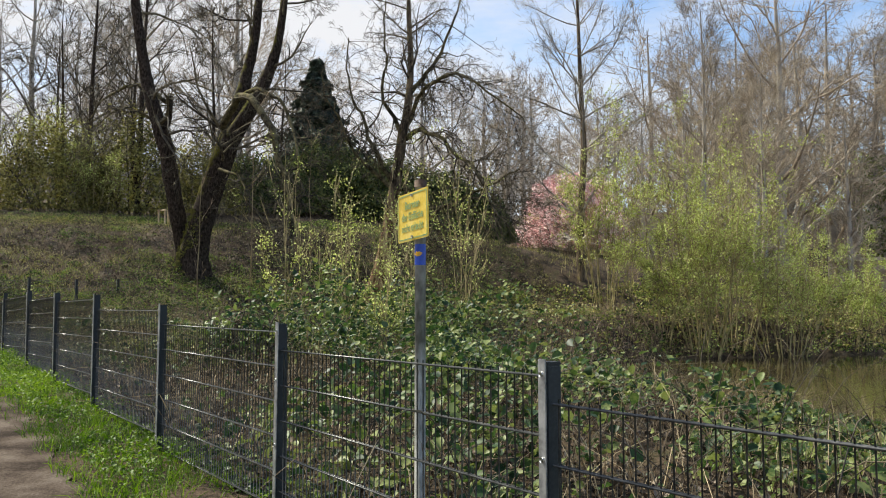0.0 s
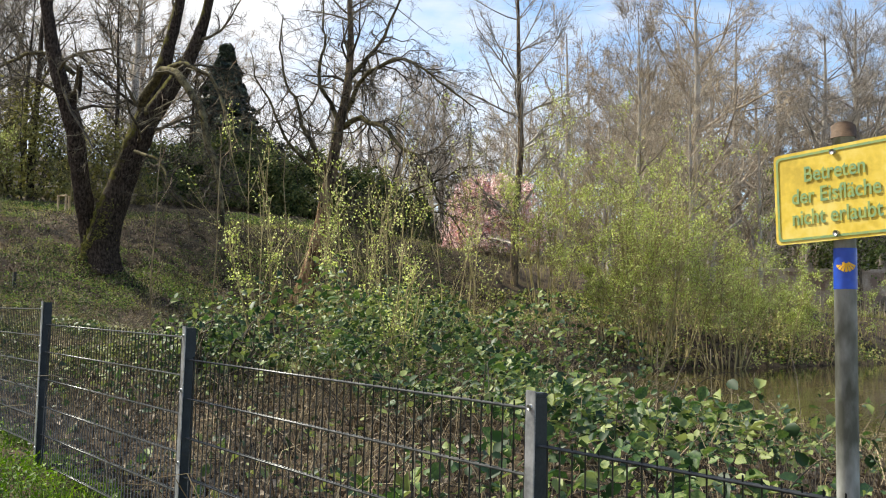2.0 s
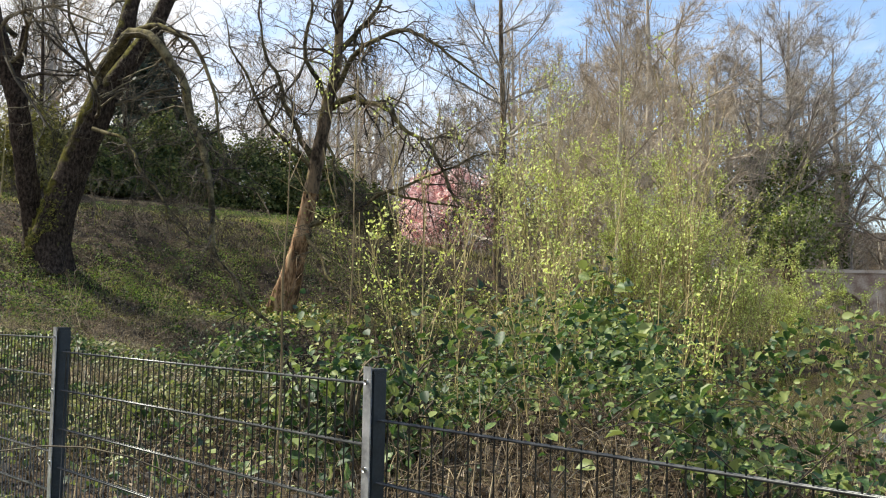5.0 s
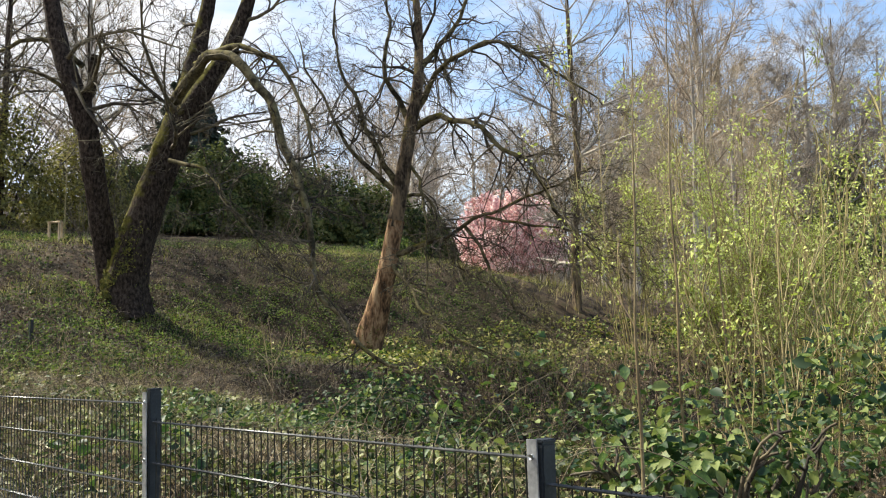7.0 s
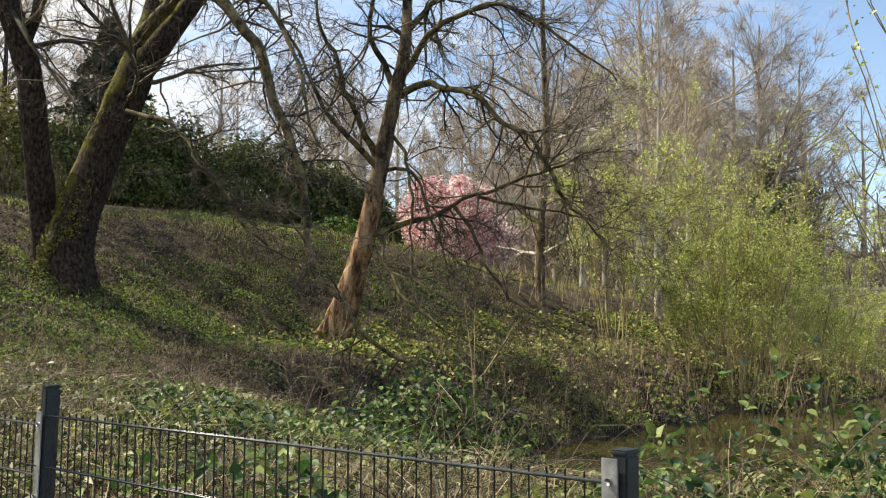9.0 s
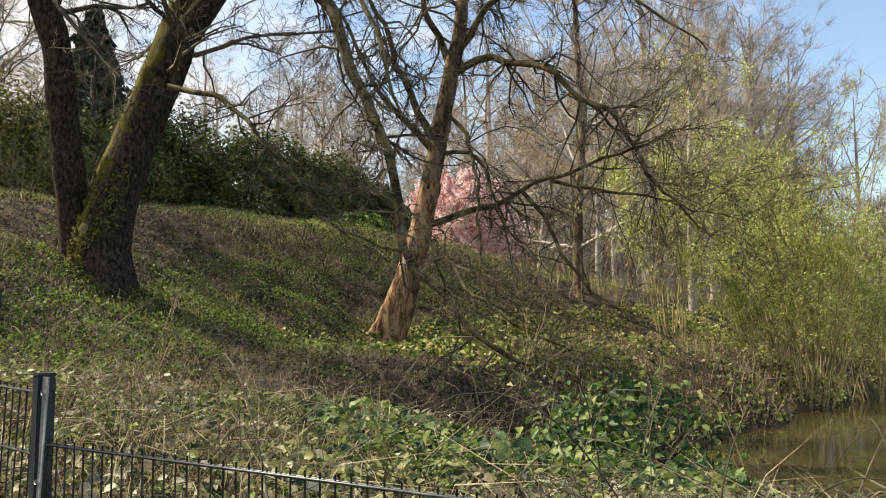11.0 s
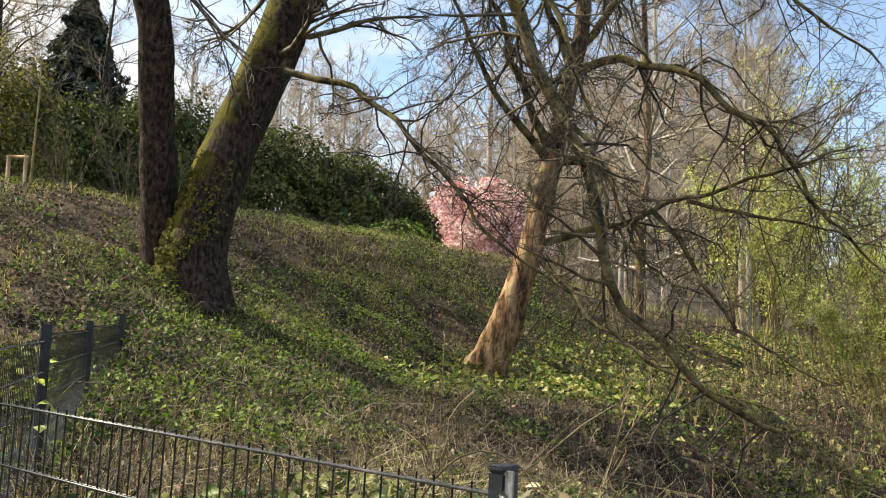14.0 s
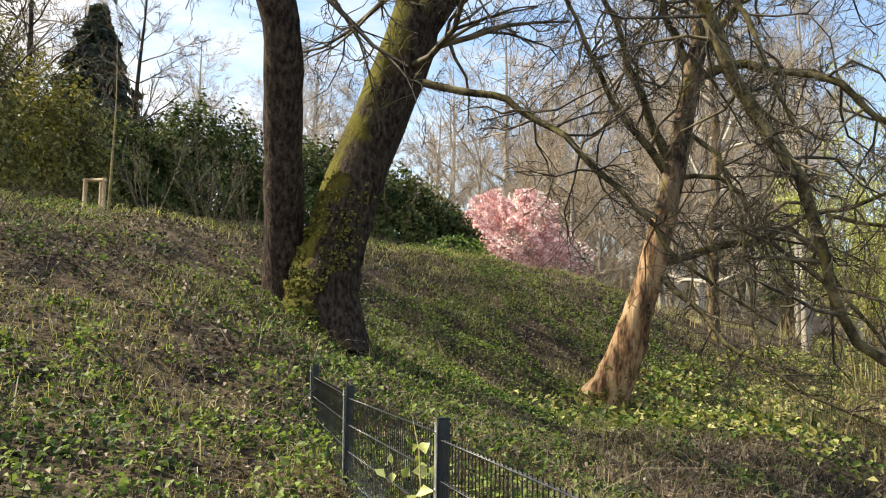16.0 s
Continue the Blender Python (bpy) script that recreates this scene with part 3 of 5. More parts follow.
for pts, r, n in (
    ([(0.88, 0.08, 4.4), (2.0, -0.3, 4.72), (2.7, -0.5, 4.9), (4.0, -1.0, 5.35), (5.8, -1.6, 5.9), (7.2, -2.0, 6.4)], 0.10, 26),
    ([(4.0, -1.0, 5.33), (5.2, -1.5, 5.0), (6.4, -1.9, 4.7), (8.2, -2.4, 4.1)], 0.05, 16),
    ([(1.4, 0, 6.2), (2.06, -0.4, 6.1), (2.6, -0.8, 5.1), (3.35, -1.2, 3.8), (4.5, -1.6, 3.2)], 0.06, 8),
    ([(0.85, 0.05, 4.3), (1.67, -0.6, 3.4), (2.45, -1.2, 2.5), (3.9, -2.0, 1.5), (5.2, -2.4, 1.1)], 0.07, 22),
    ([(1.3, 0.1, 6.1), (0.5, -0.4, 7.0), (-0.06, -0.6, 7.6), (-1.0, -1.0, 9.4), (-1.6, -1.2, 11.0)], 0.10, 20),
    ([(1.25, 0, 6.4), (0.8, -0.3, 7.2), (0.2, -0.5, 8.7), (-0.4, -0.7, 10.2), (-0.6, -0.8, 12.5)], 0.12, 18),
    ([(1.75, 0, 8.3), (2.6, -0.6, 8.5), (3.6, -1.3, 8.0), (4.5, -1.8, 7.36), (5.6, -2.2, 6.2), (6.3, -2.4, 4.8), (7.2, -2.8, 3.9)], 0.11, 32),
    ([(1.75, 0, 8.8), (2.9, -0.8, 9.9), (4.3, -1.6, 10.2), (6.0, -2.0, 9.4), (7.4, -2.3, 8.0)], 0.10, 26),
    ([(1.7, 0, 8.2), (1.2, -0.3, 9.2), (0.9, -0.6, 10.2), (1.1, -0.6, 11.6), (1.0, -0.6, 14.0)], 0.11, 18),
    ([(1.8, 0, 10.0), (2.8, 0.2, 11.2), (3.6, 0.3, 12.8), (4.2, 0.4, 15.0)], 0.10, 18),
    ([(1.5, 0, 7.2), (2.0, -0.6, 6.6), (2.3, -1.2, 5.0), (2.3, -1.5, 3.2), (2.7, -1.6, 2.2)], 0.06, 10),
    ([(3.35, -0.75, 5.12), (4.0, -1.2, 4.2), (4.6, -1.6, 3.0), (5.6, -1.9, 2.1), (6.6, -2.2, 1.7)], 0.06, 9),
):
    ln, rad = resample([place(u, w, z, B) for u, w, z in pts], [r * (1 - 0.82 * i / (len(pts) - 1)) for i in range(len(pts))], 0.3)
    ln = gnarl(ln, n + r * 50, 0.2)
    limb = Build()
    limb.tube(ln, rad, 8)
    part("limb", limb.mesh("limb", M_LIMB), tree)
    for c in range(int(n * 1.5)):
        i = rng.randrange(len(ln) // 5, len(ln))
        sprout(crown, ln[i], shaky(rng) + Vector((0.5, -0.2, -0.3)), rng.uniform(0.8, 2.7), max(0.010, min(0.035, rad[i] * 0.5)), 1, rng, DROOP)
for c in range(16):
    i = rng.randrange(int(len(line) * 0.3), len(line))
    sprout(crown, line[i], Vector((rng.gauss(0, 1), rng.gauss(0, 1), 0.3)), rng.uniform(1.5, 3.2), rr[i] * 0.4, 0, rng, OLD)
part("crown", crown.mesh("crown", M_TWIG), tree)
part("moss", moss_tufts(low, rl, 2.5, math.pi * 1.1, 1500, 13), tree, "yellow-green moss at the foot")


def tree_kind(name, label, category, seed, h, r, style, limbs, mat_trunk, mat_crown, low=0.25, rise=(0.3, 1.0), reach=0.33, lean=0.03, leaves=None, group="", cone=False, spray=0, fine=0.006, long=1.0):
    """One bare tree at the origin with trunk, crown and perhaps leaves; to be copied."""
    rng = random.Random(seed)
    pts = [(0, 0, -0.4)]
    for i in range(1, 7):
        pts.append((pts[-1][0] + rng.gauss(0, lean) * h / 6, pts[-1][1] + rng.gauss(0, lean) * h / 6, h * 0.96 * i / 6))
    tr = thing(name, label, category, group)
    me, line, rr = bark_trunk(pts, [r * (1.15 - 1.05 * i / 6) for i in range(7)], mat_trunk, seed, sides=8, lump=0.06, step=h / 18)
    part("trunk", me, tr)
    mb, tips = Build(), []
    for c in range(limbs):
        f = low + (1 - low) * (c + rng.random()) / limbs
        i = min(int(f * (len(line) - 1)), len(line) - 1)
        a = c * 2.4 + rng.uniform(-0.5, 0.5)
        d = Vector((math.cos(a), math.sin(a), rng.uniform(*rise)))
        ln = h * reach * ((1.1 - f) if cone else (1.0 - 0.55 * abs(f - 0.5) - 0.25 * f)) * rng.uniform(0.75, 1.2)
        sprout(mb, line[i], d, ln, max(rr[i] * 0.45, style[5] * 1.5), 0, rng, style, tips)
    part("crown", mb.mesh("crown", mat_crown), tr)
    if spray:
        g = np.random.default_rng(seed + 1)
        root = np.array([tuple(t) for t in tips])[g.integers(0, len(tips), spray)] + g.normal(size=(spray, 3)) * 0.1
        out = root * (1, 1, 0) / (np.linalg.norm(root[:, :2], axis=1, keepdims=True) + 0.3)
        way = (g.normal(size=(spray, 3)) * 0.6 + out * 0.6 + (0, 0, 0.5)) * long * g.uniform(0.35, 1.0, (spray, 1))
        part("twig_spray", blade_mesh("twig_spray", root, root + way, root + way * 0.5 + g.normal(size=(spray, 3)) * 0.07, fine * g.uniform(0.6, 1.3, spray), mat_crown, seed), tr)
    if leaves:
        count, size, mat, spread, lname = leaves
        g = np.random.default_rng(seed)
        if not tips:
            tips = [line[-1]]
        base = np.array([tuple(t) for t in tips])[g.integers(0, len(tips), count)]
        pos = base + g.normal(size=(count, 3)) * spread
        part(lname, leaf_mesh(lname, pos, g.normal(size=(count, 3)) + (0, 0, 0.5), size * g.uniform(0.6, 1.3, count), 0.32, mat, seed), tr)
    return tr


def put_copies(proto, spots, seed, scale=(0.85, 1.2)):
    """The first spot takes the tree itself, the others copies."""
    rng = random.Random(seed)
    for i, (x, y) in enumerate(spots):
        k = rng.uniform(*scale)
        if y > 68 and -0.13 < (x + 8) / (y - 12) < 0.33:
            k *= 0.76  # the wood is lower behind the ridge
        m = Matrix.LocRotScale((x, y, ground_at(x, y) - 0.05), Euler((0, 0, rng.uniform(0, 6.28))), (k, k, k * rng.uniform(0.92, 1.1)))
        if i == 0:
            proto.matrix_basis = m
        else:
            c = copy_thing(proto, Matrix.Identity(4))
            c.matrix_basis = m


FAR = ([0.12, 0.16, 0.2], [0.06, 0.06, 0.04], [6, 2], [0.42, 0.5], [0.45, 0.5], 0.016)
FARWIDE = ([0.14, 0.2, 0.24], [0.05, 0.03, 0.02], [7, 2], [0.5, 0.6], [0.45, 0.5], 0.018)
DENSE = ([0.10, 0.15, 0.2], [0.08, 0.08, 0.05], [8, 3], [0.42, 0.5], [0.42, 0.5], 0.010)
UPRIGHT = ([0.07, 0.14, 0.2], [0.05, 0.07, 0.04], [8, 3], [0.36, 0.45], [0.4, 0.5], 0.008)


# woods behind the ridge
def belt(n, seed, x0, x1, y0, y1, gap=3.0):
    rng, out = random.Random(seed), []
    while len(out) < n:
        p = (rng.uniform(x0, x1), rng.uniform(y0, y1))
        if all((p[0] - q[0]) ** 2 + (p[1] - q[1]) ** 2 > gap * gap for q in out):
            out.append(p)
    return out


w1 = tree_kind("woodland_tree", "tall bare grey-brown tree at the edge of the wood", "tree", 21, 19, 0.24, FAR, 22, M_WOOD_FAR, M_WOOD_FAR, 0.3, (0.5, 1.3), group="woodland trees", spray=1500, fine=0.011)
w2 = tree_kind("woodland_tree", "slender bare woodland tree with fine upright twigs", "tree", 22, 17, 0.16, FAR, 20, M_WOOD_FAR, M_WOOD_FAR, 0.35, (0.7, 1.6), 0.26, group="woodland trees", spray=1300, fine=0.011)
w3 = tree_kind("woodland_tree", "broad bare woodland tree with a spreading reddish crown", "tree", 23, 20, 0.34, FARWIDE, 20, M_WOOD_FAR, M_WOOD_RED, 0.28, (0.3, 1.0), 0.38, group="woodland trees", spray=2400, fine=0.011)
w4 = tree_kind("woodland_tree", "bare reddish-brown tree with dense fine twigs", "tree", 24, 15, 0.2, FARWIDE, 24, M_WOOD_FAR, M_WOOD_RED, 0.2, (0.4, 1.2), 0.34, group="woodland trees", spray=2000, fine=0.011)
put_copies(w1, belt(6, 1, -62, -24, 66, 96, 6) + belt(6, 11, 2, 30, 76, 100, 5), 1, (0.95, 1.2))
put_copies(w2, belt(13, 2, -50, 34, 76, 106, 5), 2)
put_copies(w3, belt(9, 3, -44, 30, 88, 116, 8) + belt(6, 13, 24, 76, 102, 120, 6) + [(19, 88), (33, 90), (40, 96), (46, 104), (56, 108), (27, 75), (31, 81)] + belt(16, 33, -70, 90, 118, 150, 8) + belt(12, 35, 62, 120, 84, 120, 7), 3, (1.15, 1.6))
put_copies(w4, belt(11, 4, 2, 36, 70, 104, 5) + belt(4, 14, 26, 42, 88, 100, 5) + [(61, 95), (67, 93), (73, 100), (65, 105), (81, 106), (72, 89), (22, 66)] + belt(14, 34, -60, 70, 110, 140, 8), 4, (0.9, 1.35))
# trees on the bank left of the twin-stemmed tree
t5 = tree_kind("bank_tree", "slim dark bare tree on the bank", "tree", 31, 14, 0.15, FAR, 20, M_BARK, M_TWIG, 0.35, (0.5, 1.2), 0.28, group="bank trees", spray=1500, fine=0.006)
put_copies(t5, [(-20.2, 47), (-18.2, 49), (-24, 52), (-28, 48), (-16.5, 58), (-22, 58), (-33, 56), (-12.5, 60), (-30, 64)], 5)
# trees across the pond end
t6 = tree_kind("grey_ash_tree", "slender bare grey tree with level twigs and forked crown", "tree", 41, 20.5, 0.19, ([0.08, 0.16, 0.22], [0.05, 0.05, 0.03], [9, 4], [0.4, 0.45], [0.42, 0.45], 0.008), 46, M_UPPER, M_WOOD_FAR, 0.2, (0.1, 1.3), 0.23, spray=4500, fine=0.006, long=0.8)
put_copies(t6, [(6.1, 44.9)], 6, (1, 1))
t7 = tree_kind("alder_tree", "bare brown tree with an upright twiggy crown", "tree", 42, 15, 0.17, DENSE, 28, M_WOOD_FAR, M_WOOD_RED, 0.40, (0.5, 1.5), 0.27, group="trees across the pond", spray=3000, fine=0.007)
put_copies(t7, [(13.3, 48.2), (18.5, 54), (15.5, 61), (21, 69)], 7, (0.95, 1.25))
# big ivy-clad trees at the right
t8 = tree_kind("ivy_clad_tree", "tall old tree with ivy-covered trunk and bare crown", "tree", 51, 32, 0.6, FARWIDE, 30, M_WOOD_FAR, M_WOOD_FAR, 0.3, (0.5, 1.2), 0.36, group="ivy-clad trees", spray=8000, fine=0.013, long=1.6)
g = np.random.default_rng(51)
n = 5000
zz = g.uniform(0.5, 17, n)
aa, ra = g.uniform(0, 6.28, n), 0.45 + np.abs(g.normal(0, 0.75, n)) * (0.5 + zz / 15)
part("ivy", leaf_mesh("ivy", np.stack([np.cos(aa) * ra, np.sin(aa) * ra, zz], -1), g.normal(size=(n, 3)) + (0, 0, 0.4), g.uniform(0.15, 0.42, n), 0.4, M_IVY, 3), t8, "glossy green ivy")
put_copies(t8, [(46.3, 99), (51.5, 97), (57, 99), (66, 104), (40, 112)], 8, (1.0, 1.15))
# pollard by the bridge
poll = thing("pollard_tree", "stout pollarded tree with ivy beside the bridge", "tree")
px, py = 46.5, 84.0
pz = ground_at(px, py)
poll.location = (px, py, pz)
me, line, rr = bark_trunk([(0, 0, -0.3), (0.1, 0, 2.5), (-0.2, 0, 5.0), (-0.6, 0, 8.0)], (1.0, 0.85, 0.95, 0.5), M_UPPER, 61, flare=0.3, step=0.4)
part("trunk", me, poll)
mb, rng, tips = Build(), random.Random(9), []
for c in range(40):
    sprout(mb, (rng.gauss(0, 0.6), rng.gauss(0, 0.5), rng.uniform(4.6, 7.6)), (rng.gauss(0, 1), rng.gauss(0, 1), rng.uniform(0.1, 1.4)), rng.uniform(2.5, 5), 0.09, 0, rng, FAR, tips)
part("crown", mb.mesh("crown", M_WOOD_FAR), poll)
high = [t for t in tips if t.z > 5.4]
base = np.array([tuple(t) for t in high])[g.integers(0, len(high), 3600)]
part("leaves", leaf_mesh("leaves", base + g.normal(size=(3600, 3)) * (0.9, 0.9, 1.1), g.normal(size=(3600, 3)) + (0, 0, 0.6), g.uniform(0.18, 0.4, 3600), 0.4, M_IVY, 5), poll)

# dark spruce behind the ridge
spruce = thing("spruce_tree", "tall dark green spruce with drooping boughs", "conifer", at=(-14.5, 86.0, ground_at(-14.5, 86) - 0.2))
me, line, rr = bark_trunk([(0, 0, 0), (0, 0, 8), (0, 0, 16.4)], (0.35, 0.22, 0.04), M_BARK, 71, sides=8, step=1.0)
part("trunk", me, spruce)
g = np.random.default_rng(72)
n = 26000
f = g.uniform(0, 1, n) ** 0.8
tier = np.floor(f * 26) / 26
aa = g.uniform(0, 6.28, n)
edge = (1.02 - tier) * 7.6 * (0.70 + 0.18 * np.sin(aa * 5 + tier * 40) + 0.16 * np.sin(aa * 9 + tier * 97) + 0.14 * np.sin(tier * 61)) + 0.15
ra = edge * np.sqrt(g.uniform(0.05, 1, n))
pos = np.stack([np.cos(aa) * ra, np.sin(aa) * ra, 0.8 + tier * 15.6 - 0.32 * ra + g.normal(0, 0.18, n)], -1)
part("foliage", leaf_mesh("foliage", pos, np.stack([np.cos(aa), np.sin(aa), g.uniform(0.3, 1.6, n)], -1) + g.normal(size=(n, 3)) * 0.4, g.uniform(0.35, 0.8, n), 0.3, M_SPRUCE, 7), spruce)


def mound(name, label, category, x, y, rx, ry, h, mat, n, size, seed, group="", lift=0.0):
    """An evergreen bush: leaf clumps over a lumpy dome, with stems inside."""
    g, rng = np.random.default_rng(seed), random.Random(seed)
    z0 = ground_at(x, y) + lift
    ob = thing(name, label, category, group, at=(x, y, z0))
    a, c = g.uniform(0, 6.28, n), g.uniform(-0.05, 1, n)
    lump = 0.86 + 0.10 * np.sin(a * 3 + seed) * np.sin(c * 7 + seed) + 0.09 * np.sin(a * 7 + c * 11 + seed * 2) + 0.05 * np.sin(a * 19 + c * 23) + g.normal(0, 0.03, n)
    depth = 1 - 0.35 * g.uniform(0, 1, n) ** 2
    rr = np.sqrt(np.clip(1 - c * c, 0, 1)) * lump * depth
    nrm = np.stack([np.cos(a) * rr, np.sin(a) * rr, np.clip(c, 0.05, 1)], -1)
    pos = np.stack([np.cos(a) * rr * rx * 1.15, np.sin(a) * rr * ry * 1.15, np.abs(c) * h * lump * depth], -1)
    mb = Build()
    for k in range(14):
        w = rng.uniform(0, 6.28)
        sprout(mb, (0.2 * math.cos(w) * rx, 0.2 * math.sin(w) * ry, -0.2), (math.cos(w) * rx / h, math.sin(w) * ry / h, 1.0), h * 0.9, 0.05, 0, rng, ([0.1, 0.2, 0.2], [0, 0, 0], [4, 3], [0.5, 0.5], [0.4, 0.5], 0.01))
    part("framework", mb.mesh("framework", M_TWIG), ob)
    if mat is M_BRAMBLE:
        pos = pos * (0.75 + 0.5 * g.uniform(0, 1, (n, 1))) + g.normal(size=(n, 3)) * (0.14, 0.14, 0.09)
    shape = oval_leaves if mat is M_BRAMBLE else leaf_mesh
    part("leaves", shape("leaves", pos, nrm + g.normal(size=(n, 3)) * 0.45, size * g.uniform(0.6, 1.3, n), 0.32, mat, seed), ob)
    return ob


RH = "dense dark evergreen rhododendron bush on the ridge"
for k, (x, y, rx, ry, h) in enumerate(((-9.6, 59.5, 3.6, 2.6, 5.6), (-4.8, 58.8, 3.4, 2.6, 4.8), (-1.2, 58.4, 2.8, 2.3, 4.5), (1.6, 59.0, 1.9, 1.9, 3.4), (-14.0, 58.6, 3.2, 2.4, 4.4))):
    mound("rhododendron_bush", RH, "bush", x, y, rx, ry, h, M_EVER, 15000, 0.21, 80 + k, "rhododendron bushes")
for k, (x, y, rx, ry, h) in enumerate(((-18.0, 47.5, 2.6, 2.2, 6.4), (-21.8, 46.0, 3.0, 2.4, 5.6), (-15.6, 52.5, 2.4, 2.0, 5.2))):
    mound("olive_bush", "tall olive-yellow leafy bush behind the bank", "bush", x, y, rx, ry, h, M_YEW, 9000, 0.17, 90 + k, "olive bushes")
mound("dark_conifer_bush", "dark green conifer bush beside the spruce", "bush", -10.4, 85.0, 3.6, 3.0, 8.5, M_SPRUCE, 8000, 0.5, 98)
mound("low_bush", "small leafy bush on the ridge in front of the rhododendrons", "bush", -1.2, 50.4, 1.3, 0.9, 1.0, M_HERB, 2500, 0.16, 99)

# blossoming magnolia
mag = tree_kind("magnolia_tree", "low spreading magnolia tree covered in pale pink blossom", "tree", 101, 4.6, 0.2, ([0.14, 0.2, 0.22], [0.02, 0.02, 0.01], [8, 6], [0.6, 0.6], [0.5, 0.5], 0.015), 26, M_WOOD_FAR, M_WOOD_FAR, 0.06, (0.0, 0.6), 0.92)
g = np.random.default_rng(102)
n = 30000
a, c = g.uniform(0, 6.28, n), g.uniform(0.02, 1, n) ** 0.9
lump = 0.84 + 0.13 * np.sin(a * 4 + 1) * np.sin(c * 6) + 0.10 * np.sin(a * 9 + c * 13) + 0.07 * np.sin(a * 17 + c * 29)
rr_ = np.sqrt(np.clip(1.04 - c * c, 0, 1)) * lump * (1 - 0.45 * g.uniform(0, 1, n) ** 2)
pos = np.stack([np.cos(a) * rr_ * 4.3, np.sin(a) * rr_ * 3.8, 0.15 + c * 6.0 * lump], -1)
keep = np.sin(pos[:, 0] * 4.1 + pos[:, 2] * 3) + np.sin(pos[:, 1] * 3.7 - pos[:, 2] * 5) + g.normal(0, 0.7, n) > -0.75
pos = pos[keep]
part("blossom", leaf_mesh("blossom", pos, g.normal(size=(len(pos), 3)) + (0, -0.2, 0.5), g.uniform(0.12, 0.26, len(pos)), 0.34, M_PINK, 103), mag, "pale pink blossom")
put_copies(mag, [(8.0, 64.8)], 9, (1.0, 1.0))


for k, (x, y, rx, ry, h) in enumerate(((-4.4, 23.2, 0.95, 0.75, 1.05), (-3.3, 23.9, 0.65, 0.6, 0.7), (-5.6, 22.0, 0.6, 0.5, 0.6), (-3.3, 14.5, 0.65, 0.6, 1.15))):
    mound("bramble_bush", "low leafy bramble bush with glossy green leaves near the water", "bramble", x, y, rx, ry, h, M_BRAMBLE, int(620 * rx + 620 * h), 0.095, 170 + k, "bramble bushes")


# ---- shoots ----
def willow_clump(name, label, x, y, stems, h, spread, leaves, size, seed, group, r=0.03, fan=0.16, mat=M_YLEAF):
    g, rng = np.random.default_rng(seed), random.Random(seed)
    ob = thing(name, label, "shrub", group, at=(x, y, ground_at(x, y)))
    tips = []
    for k in range(stems):
        a, q = rng.uniform(0, 6.28), spread * math.sqrt(rng.random())
        p = (math.cos(a) * q, math.sin(a) * q, -0.15 + ground_at(x + math.cos(a) * q, y + math.sin(a) * q) - ob.location.z)
        hh = h * rng.uniform(0.5, 1.05)
        d = (math.cos(a) * fan * rng.uniform(0.2, 1.6), math.sin(a) * fan * rng.uniform(0.2, 1.6), 1)
        mb = Build()
        sprout(mb, p, d, hh, r * rng.uniform(0.6, 1.2), 0, rng, UPRIGHT if size > 0.05 else SHOOT, tips)
        part("stem", mb.mesh("stem", M_YTWIG), ob)
    ends = np.array([tuple(t) for t in tips])
    ends = ends[np.sin(ends[:, 0] * 3.1 + seed) + np.sin(ends[:, 1] * 2.7 + ends[:, 2] * 1.9) + np.sin(ends[:, 2] * 3.3 - ends[:, 0] * 2) > -0.7 + g.normal(0, 0.5, len(ends))]
    base = ends[g.integers(0, len(ends), leaves)]
    pos = base + g.normal(size=(leaves, 3)) * (0.04 + size * 0.7)
    part("leaves", leaf_mesh("leaves", pos, g.normal(size=(leaves, 3)) + (0, 0, 0.6), size * g.uniform(0.5, 1.3, leaves), 0.3, mat, seed), ob)
    return ob


SHOOT = ([0.05, 0.10, 0.12], [0.06, 0.10, 0.08], [7, 2], [0.3, 0.3], [0.34, 0.5], 0.004)
WL = "tall willow clump with yellow stems and fresh yellow-green leaves"
for k, (x, y, st, h, sp, fan) in enumerate(((6.4, 39.0, 15, 8.8, 0.5, 0.15), (10.2, 37.4, 22, 8.6, 0.6, 0.30), (8.5, 37.4, 9, 5.2, 0.5, 0.25), (14.0, 38.6, 15, 6.8, 0.9, 0.3), (17.8, 42.0, 13, 4.8, 1.1, 0.3), (20.6, 43.6, 13, 5.0, 1.2, 0.3), (13.0, 43.4, 12, 6.6, 1.0, 0.25), (11.8, 38.6, 15, 8.6, 0.8, 0.28))):
    willow_clump("willow_shrub", WL, x, y, st, h, sp, 360 * st, 0.10, 120 + k, "willow shrubs", fan=fan)
SL = "thin young willow shoots with small opening leaves behind the fence"
for k, (s, d, st, h, sp) in enumerate(((8.6, 4.2, 3, 2.8, 0.5), (9.8, 4.6, 4, 3.2, 0.6), (10.8, 4.2, 4, 3.6, 0.6), (11.4, 5.4, 5, 3.9, 0.7), (12.2, 4.9, 3, 4.0, 0.5), (10.6, 6.4, 4, 4.0, 0.7), (12.0, 7.2, 4, 4.0, 0.7))):
    x, y = F0 + FDIR * s + FSIDE * d
    willow_clump("willow_shoots", SL, float(x), float(y), st, h, sp, 620, 0.038, 140 + k, "willow shoots", r=0.011, fan=0.16)
for k, (x, y, h) in enumerate(((-19.0, 45.5, 5.0), (-22.5, 47.5, 5.5), (-26.5, 46.0, 4.5))):
    willow_clump("spring_shrub", "tall shrub with thin stems and yellow-green new leaves", x, y, 14, h, 0.9, 2400, 0.10, 150 + k, "spring shrubs", fan=0.25)

